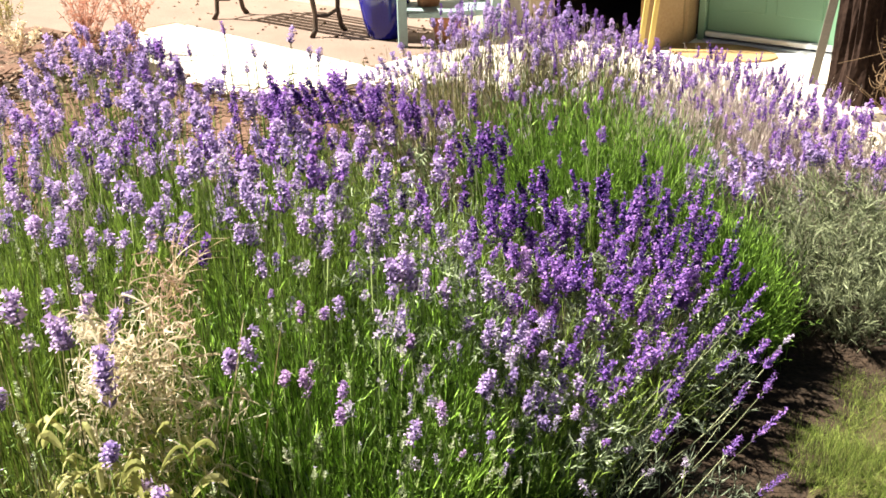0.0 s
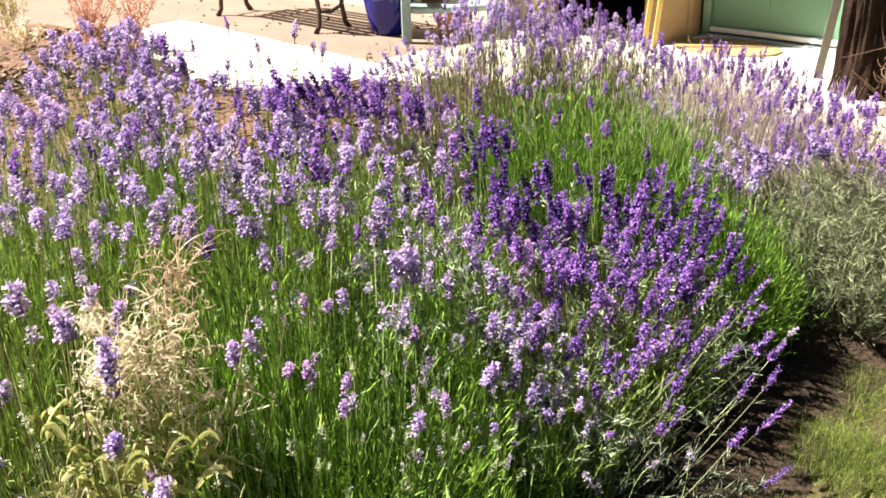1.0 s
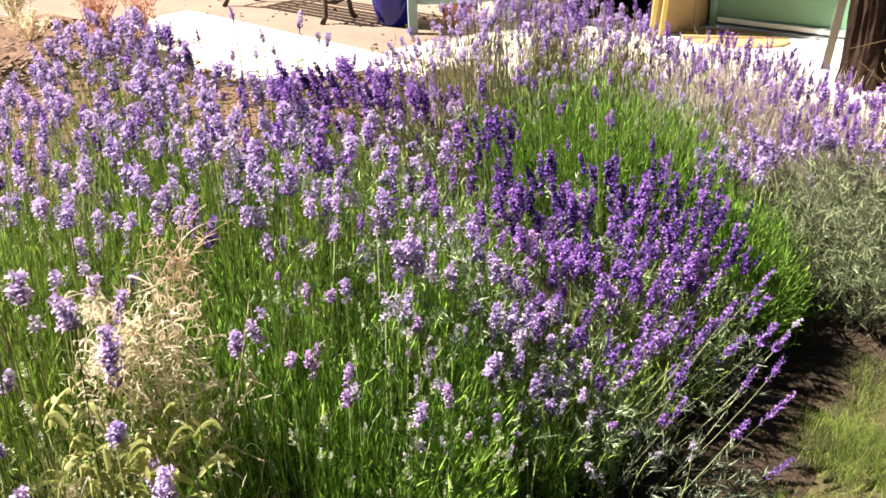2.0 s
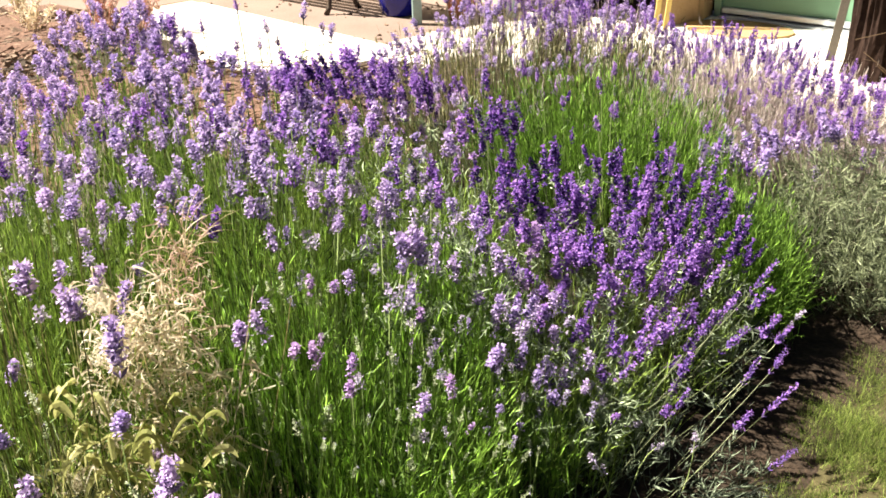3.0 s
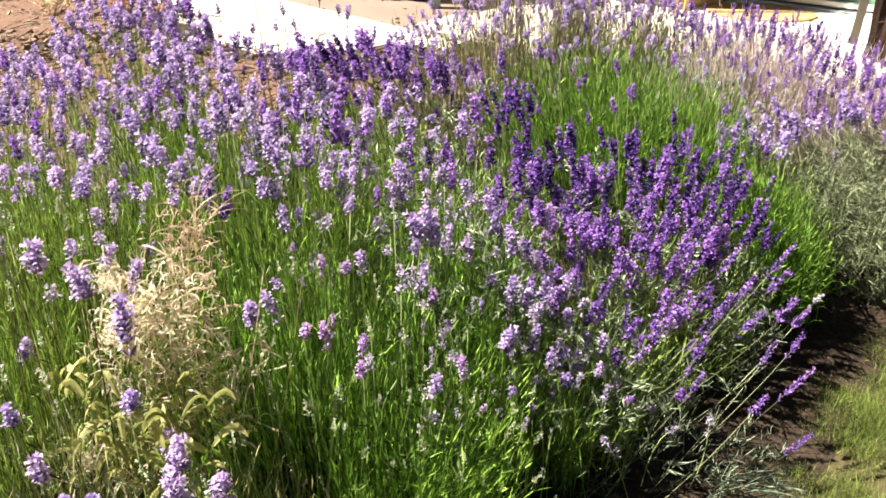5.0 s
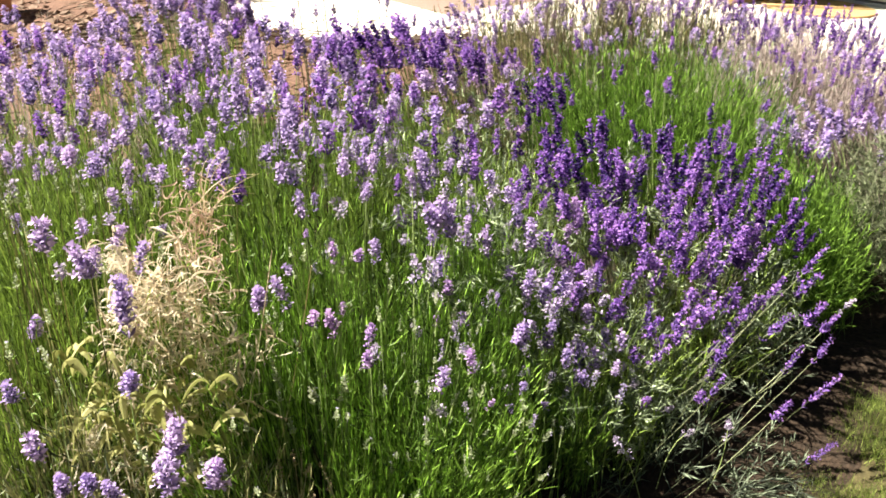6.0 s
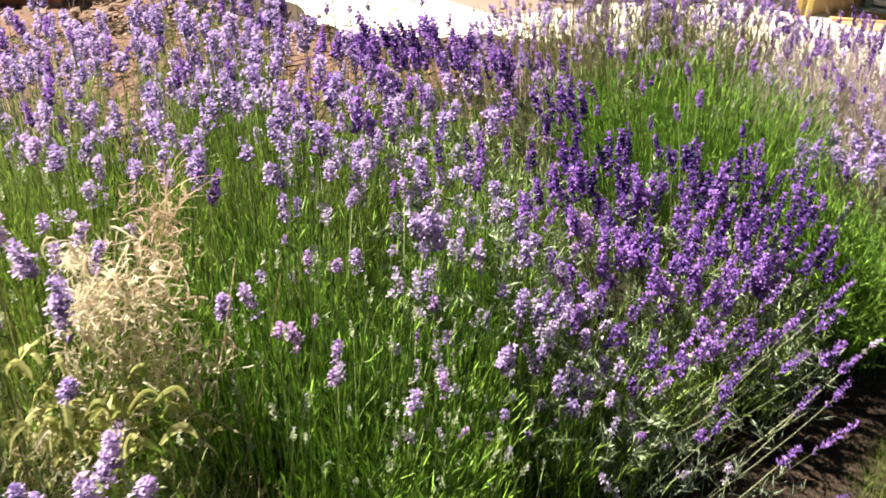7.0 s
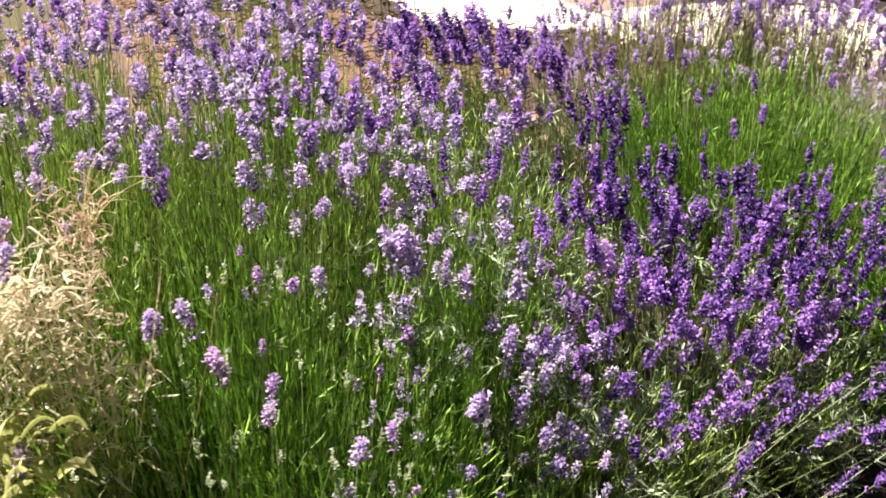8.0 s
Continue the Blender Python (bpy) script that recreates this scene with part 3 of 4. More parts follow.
def trough(m, wide, deep, high, label):
    """A long earthenware planter with sloping sides and a thick rim."""
    t = thing("terracotta_trough", m, label, "planter")
    bm = bmesh.new()
    rings = []
    for k, z in ((0.90, 0.0), (0.965, high - 0.06), (1.0, high - 0.058), (1.0, high), (0.93, high), (0.91, high - 0.08)):
        w, d, c = wide * k / 2, deep / 2 - wide * (1 - k) / 2, 0.03
        rings.append([bm.verts.new((sx * (w - c + c * math.cos(a)), sy * (d - c + c * math.sin(a)), z)) for sx, sy, turns in ((1, 1, (0, 0.8, 1.57)), (-1, 1, (1.57, 0.8, 0)), (-1, -1, (0, 0.8, 1.57)), (1, -1, (1.57, 0.8, 0))) for a in turns])
    for a, b in zip(rings, rings[1:]):
        for i in range(12):
            bm.faces.new((a[i], a[(i + 1) % 12], b[(i + 1) % 12], b[i]))
    bm.faces.new(list(reversed(rings[0])))
    part("body", bm, TERRACOTTA, t)
    part("earth", solid(-0.455 * wide, 0.455 * wide, -deep / 2 + 0.045 * wide + 0.002, deep / 2 - 0.045 * wide - 0.002, high - 0.12, high - 0.05, bevel=0.01), DARKENED_SOIL, t, "dry brown potting earth")
    return t


trough(pose(-3.80, 6.36, 0.055, 0, 0, 4), 0.74, 0.34, 0.30, "long weathered terracotta trough on the parched bed")
flowerpot(pose(-0.07, 7.28, 0.010), 1.1, "plain terracotta flowerpot under the chair")
flowerpot(pose(-0.20, 7.36, 0.257), 1.0, "terracotta flowerpot standing on the chair seat")


# ---------------------------------------------------------------- lavender
def spike_mesh(kind, seed, length=0.052, radius=0.0095, whorls=7, per=7, fat_range=(0.2, 0.32), open_share=0.5):
    """One flower spike along z: whorls of pointed calyces with small open petals, and a lone whorl below."""
    r = np.random.default_rng(seed)
    verts, faces, slots = [], [], []
    step = length / whorls
    heights = list(np.linspace(0.0, length, whorls)) + ([-0.018] if seed % 2 else [])
    for w, z in enumerate(heights):
        k = (1 - 0.5 * max(0, z / length) ** 2) * r.uniform(0.8, 1.15)
        count = per if z >= 0 else 4
        for i in range(count):
            if r.random() < 0.12:
                continue
            a = 2 * math.pi * (i + 0.5 * (w % 2) + r.uniform(-0.4, 0.4)) / count
            out = np.array([math.cos(a), math.sin(a), r.uniform(0.35, 1.5)])
            out /= np.linalg.norm(out)
            side = np.array([-math.sin(a), math.cos(a), 0])
            up = np.cross(out, side)
            start = np.array([0, 0, z - 0.002 + r.uniform(-0.3, 0.3) * step])
            long = radius * k * r.uniform(0.75, 1.5)
            fat = radius * k * r.uniform(*fat_range)
            n = len(verts)
            ring = [start + out * long * 0.6 + fat * (math.cos(b) * side + math.sin(b) * up) for b in (0.3, 2.4, 4.5)]
            verts += [start, *ring, start + out * long]
            faces += [(n, n + 2, n + 1), (n, n + 3, n + 2), (n, n + 1, n + 3), (n + 4, n + 1, n + 2), (n + 4, n + 2, n + 3), (n + 4, n + 3, n + 1)]
            slots += [0] * 6
            if r.random() < open_share:
                # an open flower: an upper lip of two lobes and a lower lip
                n = len(verts)
                c = start + out * long * 0.95
                s = radius * r.uniform(0.22, 0.60)
                tip = c + out * s * r.uniform(0.3, 1.1)
                twist = r.uniform(-0.8, 0.8)
                side, up = side * math.cos(twist) + up * math.sin(twist), up * math.cos(twist) - side * math.sin(twist)
                verts += [c, tip + side * s + up * s * 0.7, tip + side * s * 0.1 + up * s * 0.9, tip - side * s + up * s * 0.6, tip - up * s * 0.9 + side * s * 0.45, tip - up * s * 0.9 - side * s * 0.45]
                faces += [(n, n + 1, n + 2), (n, n + 2, n + 3), (n, n + 4, n + 5)]
                slots += [1] * 3
    return mesh_of("flower_spike", verts, faces, CALYX[kind], PETAL[kind], slots=slots)


SPIKES = {
    "pale": [spike_mesh("pale", s, 0.028 + 0.006 * s, 0.0135, 4 + s // 2, 8, (0.14, 0.25), 0.85) for s in range(5)],
    "dark": [spike_mesh("dark", s, 0.046 + 0.007 * s, 0.0108, 8, 7, (0.24, 0.38), 0.35) for s in range(5)],
    "rich": [spike_mesh("rich", s, 0.038 + 0.007 * s, 0.0122, 6 + s // 2, 8, (0.17, 0.30), 0.7) for s in range(5)],
    "slim": [spike_mesh("rich", s, 0.050 + 0.006 * s, 0.0104, 8, 7, (0.18, 0.30), 0.45) for s in range(4)],
    "lilac": [spike_mesh("lilac", s, 0.026 + 0.005 * s, 0.0115, 5, 8, (0.14, 0.24), 0.8) for s in range(4)],
    "faded": [spike_mesh("faded", s, 0.022 + 0.006 * s, 0.0115, 4, 6, (0.12, 0.22), 0.65) for s in range(4)],
    "near": [spike_mesh("pale", s, 0.036 + 0.005 * s, 0.0135, 7, 11, (0.12, 0.21), 0.8) for s in range(4)],
    "husk": [spike_mesh("husk", 2 * s, 0.030 + 0.006 * s, 0.0075, 5, 5, (0.24, 0.36), 0.0) for s in range(3)],
    "bud": [spike_mesh("bud", 2 * s, 0.030 + 0.005 * s, 0.0088, 5, 6, (0.22, 0.34), 0.06) for s in range(3)],
}


def unit(v):
    return v / (np.linalg.norm(v, axis=-1, keepdims=True) + 1e-9)


def bush(label, cx, cy, rx, ry, high, drop=0.35, slope=(0.0, 0.0), shoots=1500, leaves=1600, leaf_top=0.6, clusters=(), lean=(0.0, 0.0), shoot_mat=BLADE_GREEN, stem_mat=STEM_GREEN, leaf_mat=LEAF_GREEN_SHADE, short=(0.55, 0.94), fine=1.0, upright=0.78, singles=(), trailing=(), size=(0.68, 1.30), tufted=False, leaf_fine=1.0, sprays=(), blades=6, blade_long=(0.025, 0.070), clear=0.0, leaf_long=(0.016, 0.048), stem_wide=1.0, gaps=()):
    """A lavender plant: narrow leaves low down, leafy green shoots, and flower stems that end in spikes.
    high, drop, slope: the height at its middle, how far it rounds off, and how the top falls away along x and y; clear: the share of it that is bare stems below; gaps: (x, y, radius) of bare spots in the plan of the place;
    clusters: (kind, count, x, y, rx, ry, lift) in the plan of the place; singles: (kind, x, y, z, size) of stems that stand apart;
    trailing: (kind, count, low corner, high corner, root) of stems that hang out over the lawn; sprays: (kind, x, y, z, size) of single leaning stems."""
    b = thing("lavender_bush", pose(cx, cy, 0), label, "lavender", "lavender bushes in the bed")

    def dome(dx, dy):
        r2 = (dx / rx) ** 2 + (dy / ry) ** 2
        return np.maximum(high * (1 - drop * np.minimum(r2, 1.5)) + slope[0] * dx + slope[1] * dy, 0.06)

    def rise(dx, dy, top):
        tip = np.stack([dx + lean[0] * top, dy + lean[1] * top, top], 1)
        root = np.stack([upright * dx, upright * dy, np.full(len(dx), 0.05)], 1) + rng.normal(0, 0.03, (len(dx), 3)) * (1, 1, 0)
        mid = root + (tip - root) * (0.38, 0.38, 0.58) + rng.normal(0, 0.016, tip.shape)
        return root, mid, tip

    def planted(dx, dy):
        keep = np.ones(len(dx), bool)
        for x, y, r in gaps:
            keep &= (cx + dx - x) ** 2 + (cy + dy - y) ** 2 > r * r
        return keep

    # leafy shoots stand in small tufts with gaps between them
    tufts = max(shoots // 9, 1)
    a, r = rng.uniform(0, 2 * np.pi, tufts), np.sqrt(rng.random(tufts)) * 1.0
    full = np.flatnonzero(planted(rx * r * np.cos(a), ry * r * np.sin(a)))
    which = full[rng.integers(0, len(full), shoots)]
    dx, dy = (rx * r * np.cos(a))[which] + rng.normal(0, 0.016, shoots), (ry * r * np.sin(a))[which] + rng.normal(0, 0.016, shoots)
    wave = np.array([noise.noise(((cx + p) * 7, (cy + q) * 7, 1.7)) for p, q in zip(dx, dy)])
    tuft_high = rng.uniform(-0.07, 0.05, tufts)[which]
    root, mid, tip = rise(dx, dy, dome(dx, dy) * (rng.uniform(*short, shoots) + 0.16 * wave + tuft_high))
    tip += rng.normal(0, 0.022, tip.shape) * (1, 1, 0.6)
    tip[:, 2] = np.maximum(tip[:, 2], 0.03)
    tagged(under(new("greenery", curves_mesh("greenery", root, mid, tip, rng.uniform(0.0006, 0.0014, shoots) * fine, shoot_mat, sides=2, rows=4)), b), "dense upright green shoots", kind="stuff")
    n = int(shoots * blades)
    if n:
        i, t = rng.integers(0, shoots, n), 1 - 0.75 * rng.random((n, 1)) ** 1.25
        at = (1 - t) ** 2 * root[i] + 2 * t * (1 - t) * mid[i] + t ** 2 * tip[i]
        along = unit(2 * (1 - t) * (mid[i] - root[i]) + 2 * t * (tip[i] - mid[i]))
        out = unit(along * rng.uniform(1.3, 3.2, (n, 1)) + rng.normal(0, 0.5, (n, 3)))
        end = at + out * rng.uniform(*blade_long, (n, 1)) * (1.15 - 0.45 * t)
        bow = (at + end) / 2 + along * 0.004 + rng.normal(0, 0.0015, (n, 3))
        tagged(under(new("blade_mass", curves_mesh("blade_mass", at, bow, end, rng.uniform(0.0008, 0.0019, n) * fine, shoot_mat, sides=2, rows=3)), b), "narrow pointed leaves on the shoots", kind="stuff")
    a, r = rng.uniform(0, 2 * np.pi, leaves), np.sqrt(rng.random(leaves)) * 1.0
    dx, dy = rx * r * np.cos(a), ry * r * np.sin(a)
    keep = planted(dx, dy)
    dx, dy, leaves = dx[keep], dy[keep], int(keep.sum())
    z = dome(dx, dy) * leaf_top * (clear + (1 - clear) * rng.random(leaves) ** 0.6)
    k = upright + (1 - upright) * z / high
    start = np.stack([dx * k + lean[0] * z, dy * k + lean[1] * z, z], 1)
    way = unit(np.stack([0.5 * dx / rx, 0.5 * dy / ry, np.full(leaves, 0.8)], 1) + rng.normal(0, 0.6, (leaves, 3)))
    if tufted:
        # leaves gathered in whorls along short side shoots
        shoot = rng.integers(0, max(leaves // 15, 1), leaves)
        along = rng.random((leaves, 1)) * 0.05
        aim = way[shoot]
        start = start[shoot] - aim * along
        way = unit(aim * 0.9 + rng.normal(0, 0.55, (leaves, 3)))
    end = start + way * rng.uniform(*leaf_long, (leaves, 1))
    end[:, 2] = np.maximum(end[:, 2], 0.02)
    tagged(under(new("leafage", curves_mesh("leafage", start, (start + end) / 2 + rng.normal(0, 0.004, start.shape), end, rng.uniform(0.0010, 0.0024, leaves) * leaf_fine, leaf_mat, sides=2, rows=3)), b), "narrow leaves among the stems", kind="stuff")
    # added twigs that block the sun and darken the inside of the bush
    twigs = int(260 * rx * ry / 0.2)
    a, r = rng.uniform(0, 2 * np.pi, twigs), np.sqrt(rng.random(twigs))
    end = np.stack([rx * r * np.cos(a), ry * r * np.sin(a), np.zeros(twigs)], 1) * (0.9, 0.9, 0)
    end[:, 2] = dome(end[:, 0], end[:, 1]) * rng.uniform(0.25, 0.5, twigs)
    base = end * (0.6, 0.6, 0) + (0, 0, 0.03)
    tagged(under(new("woody_base", curves_mesh("woody_base", base, (base + end) / 2 + rng.normal(0, 0.03, end.shape) * (1, 1, 0), end, rng.uniform(0.002, 0.006, twigs), WOODY_SHADE, rows=4)), b), "added woody stems at the base, coloured dark as shade", kind="stuff")
    roots, mids, tips = [], [], []

    def spikes(kind, root, mid, tip, sizes, wobble=0.12):
        roots.append(root), mids.append(mid), tips.append(tip)
        way = unit(tip - mid)
        for i in range(len(tip)):
            me = SPIKES[kind][rng.integers(len(SPIKES[kind]))]
            turn = Vector(way[i] + rng.normal(0, wobble, 3)).to_track_quat("Z", "Y").to_matrix().to_4x4()
            k = sizes[i]
            piece("flower_spike", me, b, Matrix.Translation(tip[i] - way[i] * 0.004) @ turn @ Matrix.Rotation(rng.uniform(0, 6.28), 4, "Z") @ Matrix.Diagonal((k, k, k * rng.uniform(0.8, 1.2), 1)))

    for kind, count, x, y, fx, fy, lift in clusters:
        a, r = rng.uniform(0, 2 * np.pi, count), np.sqrt(rng.random(count))
        dx, dy = x - cx + fx * r * np.cos(a), y - cy + fy * r * np.sin(a)
        top = dome(dx, dy) * (1 + rng.uniform(-0.13, 0.07, count)) + lift - 0.03
        spikes(kind, *rise(dx, dy, np.maximum(top, 0.08)), rng.uniform(*size, count))
    for kind, x, y, z, big in singles:
        tip = np.array([[x - cx, y - cy, z - 0.02]])
        root = tip * (0.85, 0.85, 0) + (0, 0, 0.05)
        spikes(kind, root, root + (tip - root) * (0.4, 0.4, 0.6), tip, [big])
    for kind, count, low, top, root in trailing:
        if kind == "bare":
            tip = rng.uniform(low, top, (count, 3)) - (cx, cy, 0)
            base = np.array(root) - (cx, cy, 0) + rng.normal(0, 0.07, (count, 3)) * (1, 1, 0.3)
            roots.append(base), mids.append(base + (tip - base) * (0.5, 0.5, 0.45) + rng.normal(0, 0.012, tip.shape)), tips.append(tip)
            continue
        tip = rng.uniform(low, top, (count, 3)) - (cx, cy, 0)
        base = np.array(root) - (cx, cy, 0) + rng.normal(0, 0.05, (count, 3)) * (1, 1, 0.3)
        spikes(kind, base, base + (tip - base) * (0.5, 0.5, 0.42) + rng.normal(0, 0.012, tip.shape), tip, rng.uniform(0.75, 1.2, count), 0.08)
    for kind, x, y, z, big in sprays:
        tip = np.array([[x - cx, y - cy, z]])
        root = tip - np.array([[0.30, 0.17, 0.24]]) * rng.uniform(0.75, 1.1) + rng.normal(0, 0.03, (1, 3))
        root[:, 2] = np.maximum(root[:, 2], 0.03)
        spikes(kind, root, root + (tip - root) * (0.55, 0.5, 0.45), tip, [big], 0.06)
    if roots:
        roots, mids, tips = np.concatenate(roots), np.concatenate(mids), np.concatenate(tips)
        tagged(under(new("stem_mass", curves_mesh("stem_mass", roots, mids, tips, rng.uniform(0.0009, 0.0017, len(tips)) * stem_wide, stem_mat, rows=5, taper=0.7)), b), "thin square flower stems", kind="stuff")
    return b


GREEN_LABEL = "green lavender bush with few scattered mauve spikes"
PALE_LABEL = "lavender bush thick with pale violet flower spikes"
TALL_LABEL = "tall lavender bush with pinkish violet spikes and pale stems"
STRAW_LABEL = "lavender bush with violet spikes on straw-coloured stems"
bush(GREEN_LABEL, -0.24, 1.80, 0.38, 0.42, 0.64, 0.06, (-0.50, 0.38), 1900, 2600, 0.8, [("lilac", 5, -0.2, 1.78, 0.33, 0.33, 0.0), ("pale", 6, -0.2, 1.85, 0.33, 0.35, 0.0), ("faded", 12, -0.12, 1.9, 0.30, 0.36, 0.0), ("bud", 84, -0.16, 1.70, 0.34, 0.34, -0.04), ("pale", 12, -0.3, 2.10, 0.30, 0.14, 0.02)],
     singles=[("lilac", -0.286, 1.728, 0.60, 0.9), ("lilac", -0.232, 1.672, 0.627, 1.0), ("lilac", -0.175, 1.72, 0.577, 0.85), ("lilac", -0.178, 1.711, 0.522, 0.9), ("faded", -0.038, 1.694, 0.431, 0.9), ("near", 0.098, 1.904, 0.46, 0.95), ("faded", -0.117, 1.917, 0.594, 1.1), ("lilac", -0.266, 1.862, 0.679, 0.8), ("lilac", -0.226, 1.908, 0.646, 0.8), ("near", -0.379, 1.725, 0.635, 1.05), ("pale", -0.047, 1.745, 0.46, 0.9), ("faded", -0.075, 1.915, 0.60, 1.0), ("bud", -0.339, 1.647, 0.53, 1.0), ("bud", -0.225, 1.695, 0.49, 1.0), ("bud", -0.276, 1.655, 0.475, 1.0), ("bud", -0.313, 1.623, 0.43, 1.0)], size=(0.5, 0.95), blades=5, stem_wide=1.25, gaps=[(-0.285, 1.575, 0.085), (-0.30, 1.47, 0.11), (-0.10, 1.56, 0.04), (-0.20, 1.62, 0.03), (-0.15, 1.80, 0.035), (-0.12, 1.66, 0.03), (-0.33, 1.83, 0.03), (-0.02, 1.86, 0.05), (-0.06, 1.90, 0.04)])
bush("few dead lavender stalks with brown husks", -0.285, 1.57, 0.07, 0.06, 0.36, 0.1, (0, 0), 24, 60, 0.5, [("husk", 12, -0.285, 1.57, 0.07, 0.06, 0.02)], stem_wide=1.5, stem_mat=STRAW, shoot_mat=STRAW, leaf_mat=STRAW, blades=1, size=(0.6, 1.0))
bush(GREEN_LABEL, 0.06, 1.84, 0.22, 0.27, 0.43, 0.08, (-0.70, 0.36), 700, 900, 0.8, [("faded", 9, 0.08, 1.85, 0.2, 0.22, 0.0), ("pale", 6, 0.12, 1.95, 0.18, 0.18, 0.0), ("bud", 40, 0.04, 1.72, 0.2, 0.24, -0.03)],
     singles=[("near", 0.096, 1.912, 0.468, 0.95), ("lilac", 0.016, 1.742, 0.515, 0.8), ("pale", 0.151, 1.969, 0.425, 0.85), ("bud", 0.013, 1.649, 0.325, 1.0), ("pale", 0.197, 2.014, 0.36, 0.8), ("faded", 0.075, 1.909, 0.345, 0.9)], size=(0.5, 0.85), blades=4, stem_wide=1.3, shoot_mat=EDGE_GREEN, gaps=[(0.20, 1.74, 0.13), (0.06, 1.62, 0.10), (-0.02, 1.70, 0.04)])
bush(GREEN_LABEL, -0.80, 1.74, 0.36, 0.36, 0.86, 0.10, (-0.12, 0.06), 1300, 2000, 0.75, [("pale", 14, -0.80, 1.87, 0.32, 0.2, 0.0), ("faded", 8, -0.8, 1.8, 0.3, 0.25, 0.0), ("bud", 44, -0.8, 1.65, 0.3, 0.28, -0.04)], stem_mat=SHOOT_KHAKI, stem_wide=1.25,
     singles=[("near", -0.658, 1.724, 0.897, 1.0), ("near", -0.722, 1.759, 0.905, 0.95), ("near", -0.797, 1.650, 0.60, 0.9), ("pale", -0.652, 1.844, 0.83, 0.8), ("pale", -0.543, 1.996, 0.785, 0.9), ("near", -0.702, 1.584, 0.815, 1.2), ("pale", -0.693, 1.707, 0.79, 0.9), ("near", -0.571, 1.481, 0.825, 1.1), ("pale", -0.557, 1.628, 0.77, 0.8), ("rich", -0.46, 1.893, 0.778, 0.95), ("rich", -0.50, 1.935, 0.80, 0.95)], size=(0.6, 1.0), shoot_mat=SHOOT_OLIVE)
bush(GREEN_LABEL, -0.52, 1.38, 0.32, 0.27, 0.60, 0.14, (-0.40, 0.20), 420, 2200, 0.85, [("near", 3, -0.42, 1.30, 0.22, 0.12, -0.02), ("bud", 10, -0.45, 1.35, 0.25, 0.2, -0.02)], leaf_mat=LEAF_KHAKI, shoot_mat=SHOOT_KHAKI, blades=5, gaps=[(-0.50, 1.50, 0.10), (-0.42, 1.40, 0.05)],
     singles=[("near", -0.676, 1.360, 0.66, 0.8), ("near", -0.613, 1.291, 0.605, 0.9), ("near", -0.588, 1.300, 0.53, 0.85), ("near", -0.551, 1.310, 0.53, 0.9), ("near", -0.512, 1.310, 0.52, 0.8), ("near", -0.430, 1.377, 0.56, 1.1), ("near", -0.395, 1.255, 0.585, 1.2), ("near", -0.356, 1.329, 0.535, 1.15), ("near", -0.507, 1.528, 0.47, 1.0), ("near", -0.515, 1.423, 0.645, 1.0), ("near", -0.502, 1.431, 0.77, 1.2)])
bush(PALE_LABEL, -0.52, 2.36, 0.40, 0.34, 0.88, 0.10, (-0.18, 0.10), 900, 1600, 0.7, [("pale", 58, -0.54, 2.36, 0.38, 0.30, 0.02), ("rich", 17, -0.40, 2.45, 0.3, 0.25, 0.0), ("faded", 12, -0.36, 2.2, 0.28, 0.18, -0.02)], shoot_mat=SHOOT_OLIVE,
     singles=[("near", -0.513, 2.324, 0.865, 1.15), ("pale", -0.419, 2.178, 0.83, 1.2), ("pale", -0.412, 1.963, 0.84, 1.0), ("pale", -0.522, 2.144, 0.885, 1.1), ("pale", -0.286, 2.078, 0.765, 1.0), ("faded", -0.242, 2.07, 0.71, 0.9)])
bush(PALE_LABEL, -1.02, 2.38, 0.40, 0.38, 0.89, 0.10, (0.0, 0.05), 800, 1300, 0.7, [("pale", 62, -1.02, 2.4, 0.40, 0.36, 0.02), ("rich", 17, -1.0, 2.45, 0.36, 0.3, 0.02)], size=(0.6, 1.12), shoot_mat=SHOOT_OLIVE)
bush(PALE_LABEL, -0.86, 2.03, 0.30, 0.20, 0.86, 0.08, (0.06, 0.03), 600, 900, 0.75, [("pale", 20, -0.86, 2.06, 0.28, 0.17, 0.01), ("faded", 8, -0.86, 2.0, 0.28, 0.17, -0.01)], size=(0.55, 0.95), shoot_mat=SHOOT_OLIVE)
bush(PALE_LABEL, -1.50, 2.72, 0.32, 0.34, 0.84, 0.12, (0, 0), 420, 800, 0.7, [("pale", 46, -1.50, 2.72, 0.32, 0.32, 0.02), ("rich", 8, -1.45, 2.75, 0.3, 0.3, 0.0)], size=(0.6, 1.12), shoot_mat=SHOOT_OLIVE)
bush(PALE_LABEL, -0.85, 3.3, 0.45, 0.36, 0.72, 0.30, (0, 0), 500, 500, 0.6, [("pale", 72, -0.85, 3.25, 0.5, 0.36, 0.02), ("rich", 24, -0.8, 3.3, 0.4, 0.3, 0.02)], blades=3)
bush(PALE_LABEL, -1.60, 3.2, 0.45, 0.40, 0.76, 0.30, (0, 0), 350, 400, 0.5, [("pale", 66, -1.52, 3.15, 0.5, 0.40, 0.02)], shoot_mat=STEM_PALE, stem_mat=STEM_PALE, short=(0.72, 1.06), blades=3)
bush(PALE_LABEL, -1.35, 3.95, 0.36, 0.30, 0.78, 0.30, (0, 0), 400, 300, 0.5, [("pale", 132, -1.34, 3.9, 0.32, 0.26, 0.02), ("rich", 19, -1.1, 3.9, 0.2, 0.2, 0.02)], blades=3)
